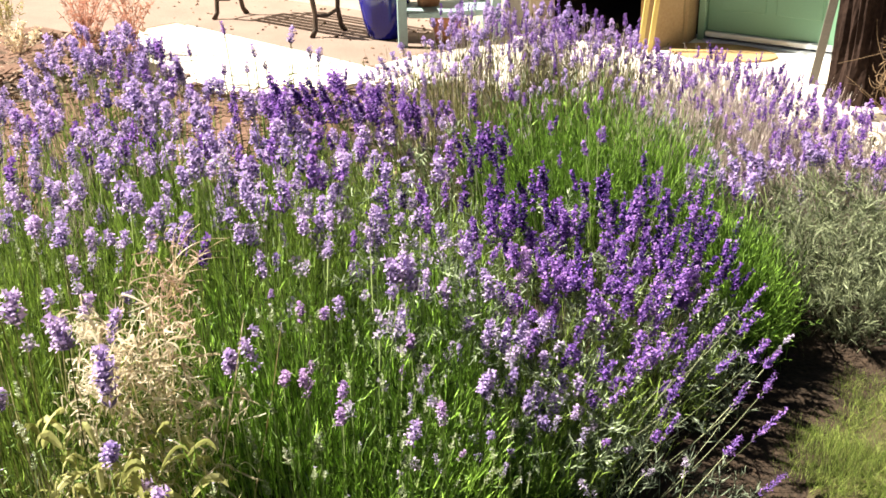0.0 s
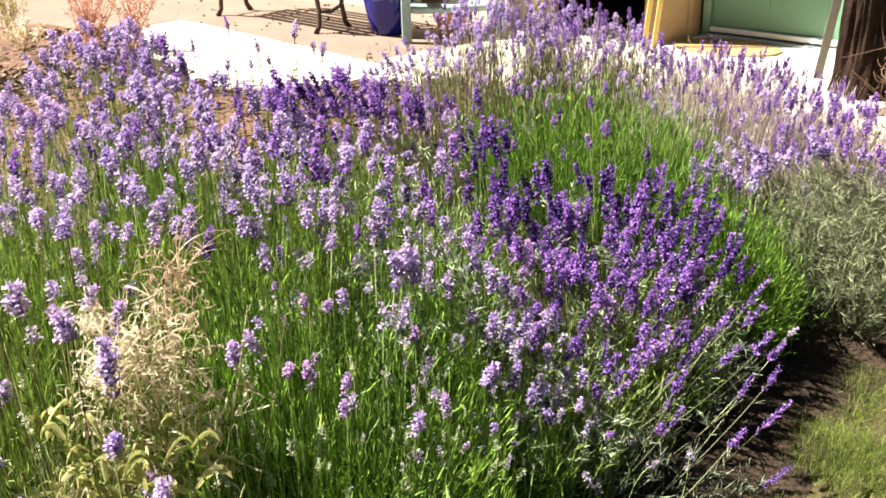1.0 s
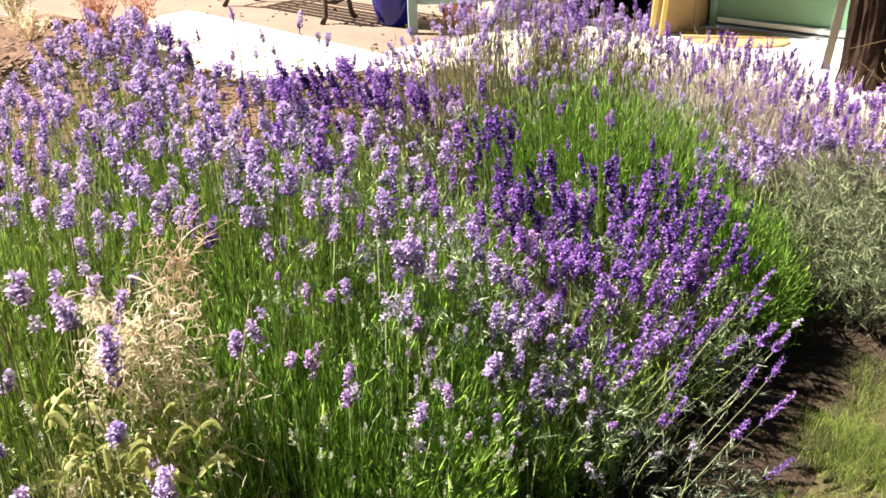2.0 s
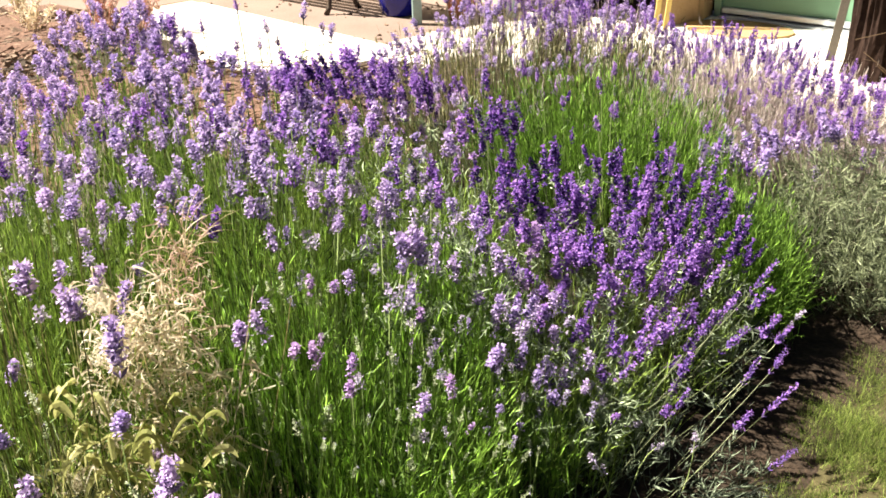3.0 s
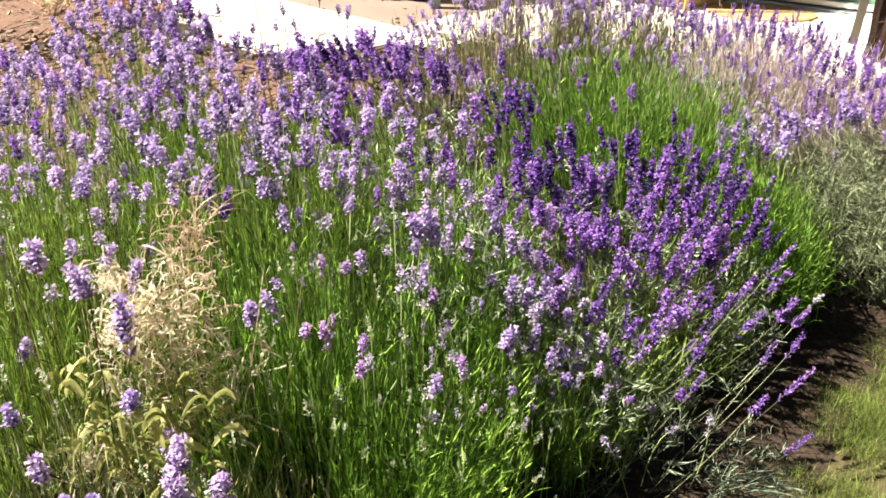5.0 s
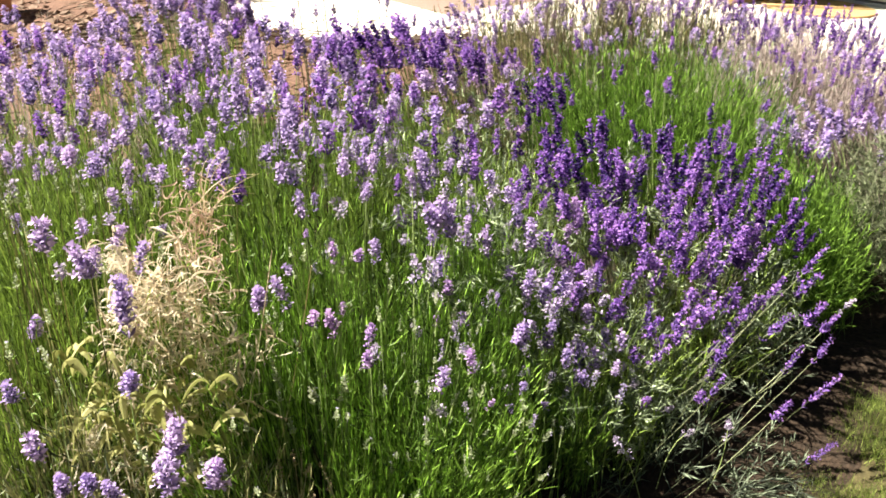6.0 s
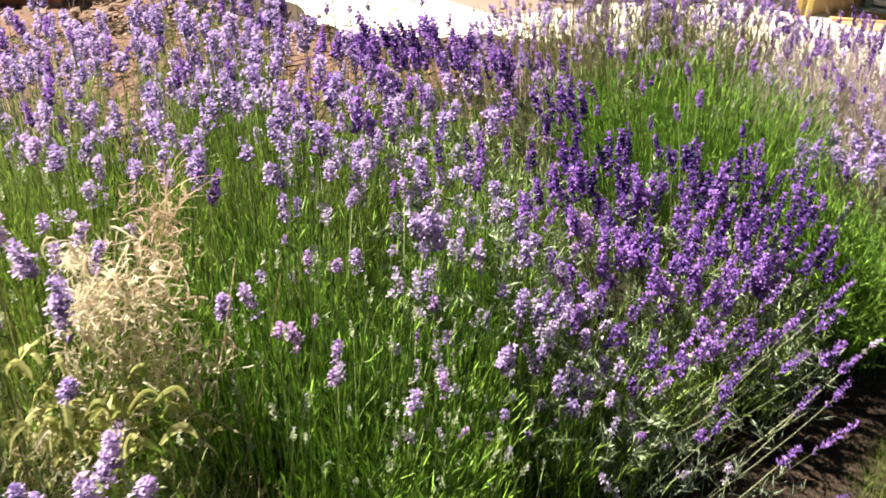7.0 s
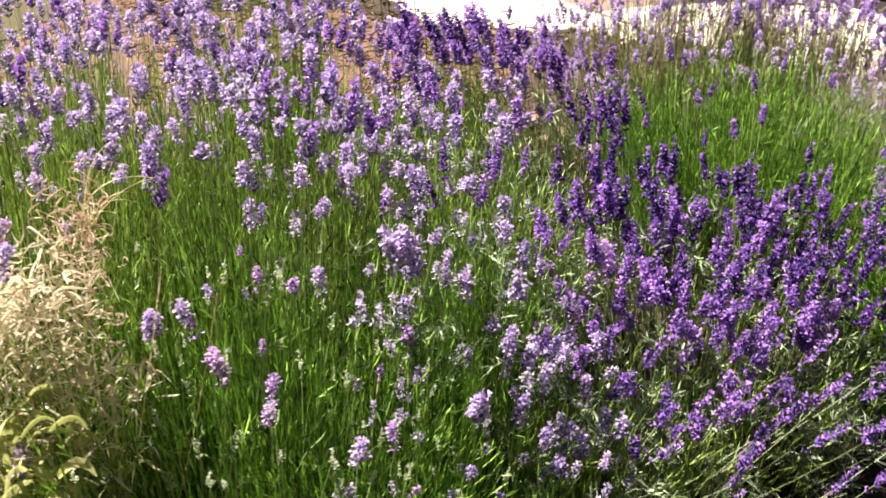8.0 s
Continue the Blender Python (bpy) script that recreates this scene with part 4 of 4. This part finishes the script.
bush("lavender bush with dark purple spikes leaning together", -0.30, 3.38, 0.36, 0.30, 0.66, 0.16, (0, 0), 500, 900, 0.6, [("dark", 24, -0.22, 3.42, 0.25, 0.15, 0.03), ("rich", 46, -0.24, 3.40, 0.26, 0.16, 0.03), ("pale", 40, -0.34, 3.15, 0.3, 0.2, -0.02)], lean=(-0.16, 0.0), size=(0.9, 1.5), shoot_mat=SHOOT_OLIVE, blades=4)
bush("tall thin lavender stems with greyish spikes at the path", -0.62, 3.95, 0.3, 0.2, 0.78, 0.2, (0, 0), 60, 260, 0.4, [("pale", 4, -0.6, 3.95, 0.34, 0.16, -0.08)], stem_mat=STEM_OLIVE, stem_wide=1.9, singles=[("rich", -0.857, 3.950, 0.81, 0.85), ("pale", -0.607, 3.950, 0.77, 1.0), ("pale", -0.749, 3.950, 0.72, 0.9), ("pale", -0.786, 3.950, 0.66, 1.1), ("rich", -0.710, 3.950, 0.67, 0.8), ("rich", -0.877, 3.950, 0.65, 1.0), ("pale", -0.533, 3.950, 0.72, 0.9), ("rich", -0.504, 3.950, 0.70, 0.8), ("rich", -0.405, 3.950, 0.62, 0.9), ("rich", -1.000, 3.950, 0.73, 0.8), ("rich", -1.114, 3.950, 0.74, 0.9)])
bush("greyish lavender bush with mixed mauve and purple spikes", -0.01, 3.48, 0.20, 0.26, 0.60, 0.10, (0, 0), 260, 2200, 0.95, [("slim", 12, -0.02, 3.45, 0.18, 0.22, 0.03), ("dark", 6, -0.02, 3.4, 0.18, 0.2, 0.02), ("lilac", 12, 0.0, 3.4, 0.18, 0.22, -0.02), ("pale", 10, 0.0, 3.5, 0.18, 0.22, 0.0)], leaf_mat=LEAF_SAGE, shoot_mat=SHOOT_KHAKI, stem_mat=STEM_PALE, tufted=True, blades=3, lean=(-0.06, 0.0), size=(0.6, 1.1))
bush("olive green lavender bush with few dusky spikes", -0.08, 2.68, 0.28, 0.34, 0.66, 0.10, (-0.45, -0.03), 1000, 2600, 0.9, [("dark", 8, -0.12, 2.62, 0.22, 0.26, 0.0), ("pale", 18, -0.16, 2.55, 0.2, 0.28, 0.0), ("rich", 7, -0.1, 2.7, 0.2, 0.25, 0.02), ("faded", 8, -0.1, 2.5, 0.2, 0.2, -0.02)], leaf_mat=LEAF_SAGE, shoot_mat=SHOOT_OLIVE, size=(0.7, 1.1), blades=4,
     singles=[("rich", 0.03, 2.392, 0.80, 1.2), ("pale", -0.141, 2.29, 0.755, 1.0), ("pale", -0.138, 2.522, 0.72, 1.1), ("pale", 0.00, 2.41, 0.76, 1.2)])
bush("pale green lavender bush with faded flower spikes", 0.00, 2.24, 0.22, 0.26, 0.63, 0.10, (-0.50, 0.14), 1000, 3600, 0.92, [("faded", 14, 0.02, 2.24, 0.2, 0.24, 0.0), ("pale", 16, 0.02, 2.20, 0.2, 0.24, 0.0), ("rich", 4, 0.06, 2.3, 0.14, 0.2, 0.02)], leaf_mat=LEAF_SAGE, tufted=True, size=(0.7, 1.1), blades=4,
     singles=[("pale", -0.089, 2.018, 0.675, 1.2), ("pale", -0.070, 2.023, 0.68, 1.1), ("faded", -0.07, 2.107, 0.70, 1.1), ("pale", 0.056, 2.212, 0.65, 1.0), ("pale", 0.017, 2.115, 0.58, 1.1), ("pale", 0.116, 2.099, 0.595, 1.2), ("pale", 0.067, 2.109, 0.51, 1.0), ("pale", -0.05, 2.03, 0.65, 1.2), ("faded", 0.158, 2.027, 0.46, 1.0)])
bush("lavender bush crowded with deep purple flower spikes", 0.42, 2.58, 0.42, 0.40, 0.50, 0.12, (-0.22, 0.26), 620, 5600, 0.95, [("dark", 68, 0.46, 2.70, 0.34, 0.26, 0.02), ("rich", 66, 0.42, 2.50, 0.25, 0.22, 0.01), ("dark", 30, 0.66, 2.72, 0.18, 0.18, 0.02), ("dark", 16, 0.11, 2.90, 0.07, 0.10, 0.08), ("dark", 13, 0.14, 2.66, 0.09, 0.16, 0.04), ("rich", 12, 0.14, 2.46, 0.09, 0.16, 0.02), ("lilac", 12, 0.18, 2.32, 0.12, 0.16, 0.0)], leaf_mat=LEAF_SAGE,
     trailing=[("bare", 6, (0.45, 2.15, 0.15), (0.80, 2.45, 0.34), (0.20, 1.95, 0.06))], tufted=True, blades=3,
     singles=[("dark", 0.865, 2.91, 0.38, 1.0), ("dark", 0.598, 2.984, 0.59, 0.9), ("rich", 0.478, 3.009, 0.66, 0.8), ("dark", 0.586, 2.895, 0.535, 1.0), ("dark", 0.761, 2.927, 0.49, 1.0), ("dark", 0.094, 3.103, 0.72, 1.2), ("dark", 0.252, 2.726, 0.58, 1.2), ("dark", 0.279, 2.789, 0.61, 1.2)],
     sprays=[("slim", 0.761, 2.358, 0.40, 1.1), ("slim", 0.674, 2.278, 0.38, 1), ("slim", 0.629, 2.237, 0.36, 1), ("slim", 0.597, 2.208, 0.35, 1.1), ("slim", 0.556, 2.163, 0.33, 1.1), ("slim", 0.534, 2.106, 0.30, 1.15),
             ("slim", 0.728, 2.277, 0.38, 1.1), ("slim", 0.735, 2.174, 0.36, 1.2), ("slim", 0.627, 2.315, 0.42, 1.15), ("slim", 0.656, 2.181, 0.33, 1.1), ("slim", 0.783, 2.216, 0.32, 0.9), ("slim", 0.761, 2.139, 0.30, 0.9),
             ("faded", 0.861, 2.333, 0.32, 0.8), ("slim", 0.698, 2.138, 0.27, 1), ("slim", 0.745, 2.083, 0.22, 1.05), ("slim", 0.657, 2.033, 0.20, 1), ("slim", 0.738, 1.976, 0.14, 0.9), ("slim", 0.437, 2.134, 0.36, 1.1),
             ("slim", 0.492, 2.157, 0.38, 1.2), ("slim", 0.529, 2.241, 0.44, 1.1), ("slim", 0.393, 2.080, 0.31, 1), ("slim", 0.516, 2.026, 0.26, 0.8)], stem_mat=STEM_OLIVE, stem_wide=0.85, shoot_mat=SHOOT_OLIVE, size=(0.8, 1.3))
bush("lavender bush with purple spikes leaning outward", 0.32, 2.20, 0.24, 0.17, 0.40, 0.12, (-0.40, 0.40), 200, 1400, 0.90, [("rich", 9, 0.33, 2.23, 0.18, 0.12, 0.0), ("slim", 5, 0.36, 2.24, 0.18, 0.12, 0.0), ("pale", 5, 0.20, 2.14, 0.14, 0.12, 0.0)], leaf_mat=LEAF_SAGE, shoot_mat=SHOOT_OLIVE, stem_mat=STEM_OLIVE, stem_wide=1.1, tufted=True, lean=(0.10, 0.0), size=(0.8, 1.2), blades=4)
bush("bright green lavender mound with hardly a flower", 0.48, 3.34, 0.46, 0.42, 0.70, 0.14, (-0.12, 0.08), 2300, 1600, 0.7, [("bud", 30, 0.45, 3.45, 0.42, 0.3, 0.0), ("rich", 9, 0.45, 3.15, 0.4, 0.25, 0.0), ("dark", 6, 0.25, 3.05, 0.15, 0.15, 0.0), ("pale", 26, 0.45, 3.68, 0.44, 0.12, 0.0)], short=(0.72, 0.98), blades=5, shoot_mat=EDGE_GREEN, size=(0.5, 0.85), gaps=[(0.54, 2.94, 0.10), (0.66, 2.99, 0.09), (0.42, 2.98, 0.05), (0.30, 3.2, 0.03)], singles=[("rich", 0.321, 3.042, 0.685, 0.7), ("rich", 0.476, 3.112, 0.64, 0.6), ("rich", 0.217, 3.348, 0.70, 0.9)])
bush(TALL_LABEL, 0.10, 4.32, 0.46, 0.34, 0.74, 0.18, (0.14, 0), 1000, 900, 0.8, [("pale", 90, 0.24, 4.3, 0.32, 0.30, 0.04), ("pale", 80, -0.1, 4.2, 0.34, 0.2, -0.03), ("slim", 64, 0.25, 4.35, 0.34, 0.3, 0.05), ("lilac", 40, 0.05, 4.12, 0.45, 0.2, -0.14)], shoot_mat=SHOOT_KHAKI, stem_mat=STEM_PALE, fine=1.4, short=(0.72, 1.06), blades=2, size=(0.55, 1.0), leaf_mat=LEAF_SAGE)
bush(TALL_LABEL, 0.58, 4.25, 0.34, 0.34, 0.72, 0.22, (-0.1, 0), 1000, 1400, 0.8, [("pale", 100, 0.58, 4.25, 0.30, 0.32, 0.02), ("slim", 100, 0.57, 4.3, 0.32, 0.3, 0.04), ("lilac", 40, 0.6, 4.0, 0.34, 0.2, -0.12)], shoot_mat=SHOOT_KHAKI, stem_mat=STEM_PALE, fine=1.4, short=(0.72, 1.06), blades=2, size=(0.55, 1.0), leaf_mat=LEAF_SAGE)
bush(STRAW_LABEL, 1.08, 3.86, 0.48, 0.40, 0.59, 0.16, (-0.08, 0.05), 1900, 1600, 0.85, [("slim", 90, 1.2, 3.85, 0.42, 0.36, 0.03), ("lilac", 46, 1.0, 3.7, 0.4, 0.3, -0.12), ("pale", 50, 1.1, 3.8, 0.44, 0.36, 0.0), ("dark", 34, 1.15, 3.92, 0.36, 0.26, 0.03)], shoot_mat=STEM_PALE, stem_mat=STEM_PALE, fine=1.4, short=(0.72, 1.06), blades=2, size=(0.55, 1.0), leaf_mat=LEAF_SAGE)
bush(STRAW_LABEL, 1.02, 4.30, 0.42, 0.26, 0.56, 0.22, (0, 0), 800, 500, 0.7, [("slim", 84, 1.05, 4.3, 0.42, 0.24, 0.03), ("pale", 30, 0.95, 4.25, 0.4, 0.24, 0.0), ("lilac", 30, 1.0, 4.2, 0.4, 0.2, -0.1), ("dark", 16, 1.1, 4.3, 0.35, 0.2, 0.03)], shoot_mat=STEM_PALE, stem_mat=STEM_PALE, fine=1.4, short=(0.72, 1.06), blades=2, size=(0.55, 1.0), leaf_mat=LEAF_SAGE)
bush(STRAW_LABEL, 1.50, 3.56, 0.36, 0.32, 0.51, 0.16, (-0.06, 0.08), 1000, 1500, 0.8, [("rich", 100, 1.48, 3.56, 0.34, 0.30, 0.02), ("pale", 40, 1.42, 3.45, 0.3, 0.28, 0.0), ("faded", 30, 1.5, 3.5, 0.3, 0.3, -0.08)], shoot_mat=STEM_PALE, stem_mat=STEM_PALE, fine=1.4, short=(0.72, 1.06), blades=2, size=(0.55, 1.0), leaf_mat=LEAF_SAGE)
bush("rounded grey-green lavender bush with few blue spikes", 1.29, 3.00, 0.34, 0.39, 0.44, 0.24, (-0.04, 0.22), 160, 13000, 1.0, [("pale", 34, 1.06, 3.36, 0.22, 0.14, 0.06)], shoot_mat=LEAF_KHAKI, leaf_mat=LEAF_KHAKI, tufted=True, leaf_fine=0.65, leaf_long=(0.02, 0.062), blades=3, upright=0.6, clear=0.12)
bush("upright bright green lavender shoots at the bed edge", 0.875, 2.86, 0.17, 0.31, 0.43, 0.12, (-0.20, 0.25), 2000, 2800, 0.75, [("pale", 8, 0.92, 3.2, 0.16, 0.1, 0.02), ("rich", 6, 0.8, 3.05, 0.1, 0.12, 0.02)], short=(0.62, 0.98), upright=0.6, clear=0.3, blades=5, shoot_mat=EDGE_GREEN, leaf_mat=EDGE_GREEN, blade_long=(0.02, 0.05))
bush("grey-green lavender bush with small faded spikes", 0.25, 2.06, 0.20, 0.16, 0.37, 0.12, (-0.40, 0.30), 520, 2800, 0.95, [("faded", 10, 0.24, 2.06, 0.17, 0.14, 0.0), ("pale", 8, 0.24, 2.08, 0.17, 0.14, 0.0)], leaf_mat=LEAF_SAGE, tufted=True, size=(0.6, 1.0), lean=(0.15, 0.0), shoot_mat=SHOOT_OLIVE, blades=4)
# added foliage: shade-coloured leaves fill the black gap and block sun beside it
bush("low added lavender foliage over the lawn, leaves coloured as shade", 0.69, 2.54, 0.17, 0.32, 0.35, 0.22, (-0.15, 0.1), 100, 2400, 0.95, [("rich", 4, 0.66, 2.5, 0.15, 0.25, 0.06)], leaf_mat=LEAF_GREY_SHADE, shoot_mat=LEAF_GREY_SHADE, tufted=True, upright=0.6, blades=4, clear=0.35)
# skirt: a few silvery leaves, the rest coloured as the shade around them
bush("low silvery lavender skirt with drooping purple spikes", 0.46, 2.03, 0.30, 0.25, 0.22, 0.16, (-0.22, 0.22), 80, 1050, 1.0, [("faded", 6, 0.3, 2.0, 0.22, 0.2, 0.06), ("rich", 5, 0.45, 2.12, 0.2, 0.14, 0.06)], lean=(0.25, -0.1), leaf_mat=LEAF_GREY_SHADE, shoot_mat=LEAF_GREY_SHADE, tufted=True, leaf_fine=0.85, size=(0.6, 0.95), blades=3)


# ---------------------------------------------------------------- dried weed among the lavender
def tuft(n, centre, size, long, droop, up=0.6):
    """Curling blades that leave a ball of the given size and bend over."""
    base = np.array(centre) + np.clip(rng.normal(0, 1, (n, 3)), -1.6, 1.6) * size
    way = unit(rng.normal(0, 1, (n, 3)) * (1, 1, 0.6) + (0, 0, up))
    reach = rng.uniform(0.5, 1.0, (n, 1)) * long
    mid = base + way * reach * 0.7 + (0, 0, 0.3 * long)
    tip = base + way * reach * (1, 1, 0.4) - np.stack([np.zeros(n), np.zeros(n), rng.uniform(0, droop, n)], 1)
    return base, mid, tip


def curls(n, centre, size, long):
    """Short leaves that have dried into hooks and arcs, in a loose ball of the given size."""
    base = np.array(centre) + np.clip(rng.normal(0, 1, (n, 3)), -1.8, 1.8) * size
    first = unit(rng.normal(0, 1, (n, 3)) + (0, 0, 0.5))
    second = unit(rng.normal(0, 1, (n, 3)) + (0, 0, -0.5))
    reach = rng.uniform(0.45, 1.0, (n, 1)) * long
    return base, base + first * reach * 1.2, base + first * reach * 0.35 + second * reach * 0.9


weed = thing("dried_weed", pose(-0.52, 1.69, 0.03), "bleached dried-up weed with curled straw-coloured leaves", "weed")
for n, centre, size, long in ((210, (-0.01, -0.03, 0.66), (0.055, 0.045, 0.05), 0.060), (170, (-0.02, -0.06, 0.56), (0.060, 0.045, 0.045), 0.060), (130, (0.0, -0.09, 0.46), (0.065, 0.045, 0.05), 0.065), (60, (0.10, -0.04, 0.52), (0.045, 0.03, 0.06), 0.07), (150, (-0.05, -0.17, 0.35), (0.085, 0.045, 0.06), 0.065)):
    tagged(under(new("curled_leafage", curves_mesh("curled_leafage", *curls(n, centre, size, long), rng.uniform(0.0010, 0.0030, n), STRAW, sides=2, rows=9)), weed), "curled bleached leaves", kind="stuff")
tagged(under(new("pink_leafage", curves_mesh("pink_leafage", *curls(170, (0.05, 0.01, 0.74), (0.028, 0.025, 0.065), 0.04), rng.uniform(0.0007, 0.0018, 170), PINK_STRAW, sides=2, rows=6)), weed), "fine pinkish dried leaves", kind="stuff")
n = 26
base = rng.normal(0, 0.03, (n, 3)) * (1, 1, 0)
tip = base + np.stack([rng.normal(0.03, 0.08, n), rng.normal(0, 0.05, n), rng.uniform(0.45, 0.80, n)], 1)
mid = base * 0.5 + tip * 0.5 + rng.normal(0, 0.02, (n, 3)) * (1, 1, 0)
tagged(under(new("stalk_mass", curves_mesh("stalk_mass", base, mid, tip, rng.uniform(0.001, 0.0022, n), STRAW, rows=6)), weed), "thin straw stalks", kind="stuff")
n = 15
base = np.stack([rng.normal(0.06, 0.012, n), rng.normal(0.02, 0.015, n), rng.uniform(0.74, 0.80, n)], 1)
tip = base + np.stack([rng.uniform(-0.02, 0.11, n), rng.normal(0, 0.03, n), rng.uniform(0.03, 0.13, n)], 1)
tagged(under(new("brown_sprig", curves_mesh("brown_sprig", base, base * 0.5 + tip * 0.5 + (-0.015, 0, 0.035), tip, rng.uniform(0.0007, 0.0014, n), STRAW, rows=7)), weed), "arching tan seed stalks", kind="stuff")
for k, (x, y, z, s) in enumerate(((-0.045, -0.07, 0.655, 1.1), (-0.075, -0.08, 0.62, 0.9), (0.06, -0.14, 0.36, 0.7), (-0.10, -0.02, 0.70, 0.7), (-0.14, -0.15, 0.40, 0.7))):
    n = 300
    base = np.tile((x, y, z), (n, 1)) + rng.normal(0, 1, (n, 3)) * (0.018, 0.016, 0.016) * s
    tip = base + unit(rng.normal(0, 1, (n, 3)) + (-0.3, 0, 0.5)) * rng.uniform(0.008, 0.022, (n, 1)) * s
    tagged(under(new("seed_fluff", curves_mesh("seed_fluff", base, (base + tip) / 2, tip, rng.uniform(0.0008, 0.002, n), FLUFF, sides=2, rows=3)), weed), "white tuft of seed fluff", kind="stuff")
n = 46
base, mid, tip = tuft(n, (-0.03, -0.06, 0.62), (0.05, 0.04, 0.075), 0.06, 0.05)
tagged(under(new("broad_leafage", curves_mesh("broad_leafage", base, mid, tip, rng.uniform(0.0025, 0.0065, n), STRAW, sides=2, rows=7)), weed), "broad cream leaves dried on the stalk", kind="stuff")
n = 150
base, mid, tip = tuft(n, (-0.02, -0.15, 0.43), (0.085, 0.045, 0.085), 0.085, 0.04)
tagged(under(new("withered_leafage", curves_mesh("withered_leafage", base, mid, tip, rng.uniform(0.004, 0.0095, n), WEED_LEAF, sides=2, rows=7)), weed), "yellowing withered leaves", kind="stuff")


def dry_shrub(label, x, y, high, wide, n, mat, leaf_mat):
    """Branching dry stems set with small leaves or seed heads."""
    s = thing("dry_shrub", pose(x, y, 0.05), label, "shrub")
    a, r = rng.uniform(0, 2 * np.pi, n), rng.uniform(0.1, 1.0, n)
    base = rng.normal(0, 0.03, (n, 3)) * (1, 1, 0)
    tip = np.stack([wide * r * np.cos(a), wide * r * np.sin(a), high * rng.uniform(0.55, 1.0, n)], 1)
    mid = base * 0.5 + tip * (0.4, 0.4, 0.55) + rng.normal(0, 0.03, (n, 3))
    tagged(under(new("stem_mass", curves_mesh("stem_mass", base, mid, tip, rng.uniform(0.002, 0.004, n), mat, rows=6)), s), kind="stuff")
    m = n * 16
    i, t = rng.integers(0, n, m), rng.uniform(0.35, 1.0, (m, 1))
    at = (1 - t) ** 2 * base[i] + 2 * t * (1 - t) * mid[i] + t ** 2 * tip[i]
    end = at + unit(rng.normal(0, 1, (m, 3)) + (0, 0, 0.5)) * rng.uniform(0.015, 0.05, (m, 1))
    tagged(under(new("leafage", curves_mesh("leafage", at, (at + end) / 2 + (0, 0, 0.006), end, rng.uniform(0.002, 0.006, m), leaf_mat, sides=2, rows=4)), s), kind="stuff")
    return s


dry_shrub("dried reddish pink shrub on the parched bed", -2.52, 6.95, 0.60, 0.32, 46, RED_STEM, RED_STEM)
dry_shrub("dried reddish pink shrub on the parched bed", -2.22, 7.0, 0.54, 0.26, 32, RED_STEM, RED_STEM)
dry_shrub("yellow-green half dried weed on the parched bed", -3.30, 7.45, 0.45, 0.22, 26, STRAW, WEED_LEAF)
dry_shrub("yellow-green half dried weed on the parched bed", -3.0, 6.95, 0.24, 0.22, 22, STRAW, STRAW)
dry_shrub("low dry brown weed at the bed edge", 1.95, 4.15, 0.28, 0.22, 30, STRAW, BROWN_STEM)

# ---------------------------------------------------------------- paving slabs
slab_meshes = []
for k in range(5):
    w, d = 0.56 + 0.02 * k, 0.42
    bm = solid(0.006, w - 0.006, 0.006, d - 0.006, 0.0, 0.016, bevel=0.005)
    for v in bm.verts:
        v.co += Vector((noise.noise(v.co * 9 + Vector((k, 0, 0))), noise.noise(v.co * 9 + Vector((0, k, 7))), 0)) * 0.006
    me = bpy.data.meshes.new("slab")
    bm.to_mesh(me)
    bm.free()
    me.materials.append(PAVING)
    slab_meshes.append((w, me))
for floor_part, x0, x1, y0, rows in ((pavement, -3.2, 2.9, -3.4, 3), (terrace, -0.9, 2.9, -2.1, 5)):
    for row in range(rows):
        x = x0 + rng.uniform(-0.3, 0)
        while x < x1:
            w, me = slab_meshes[rng.integers(5)]
            piece("slab", me, floor_part, Matrix.Translation((x, y0 + 0.42 * row + 0.02, 0.006 + rng.uniform(0, 0.003))))
            x += w
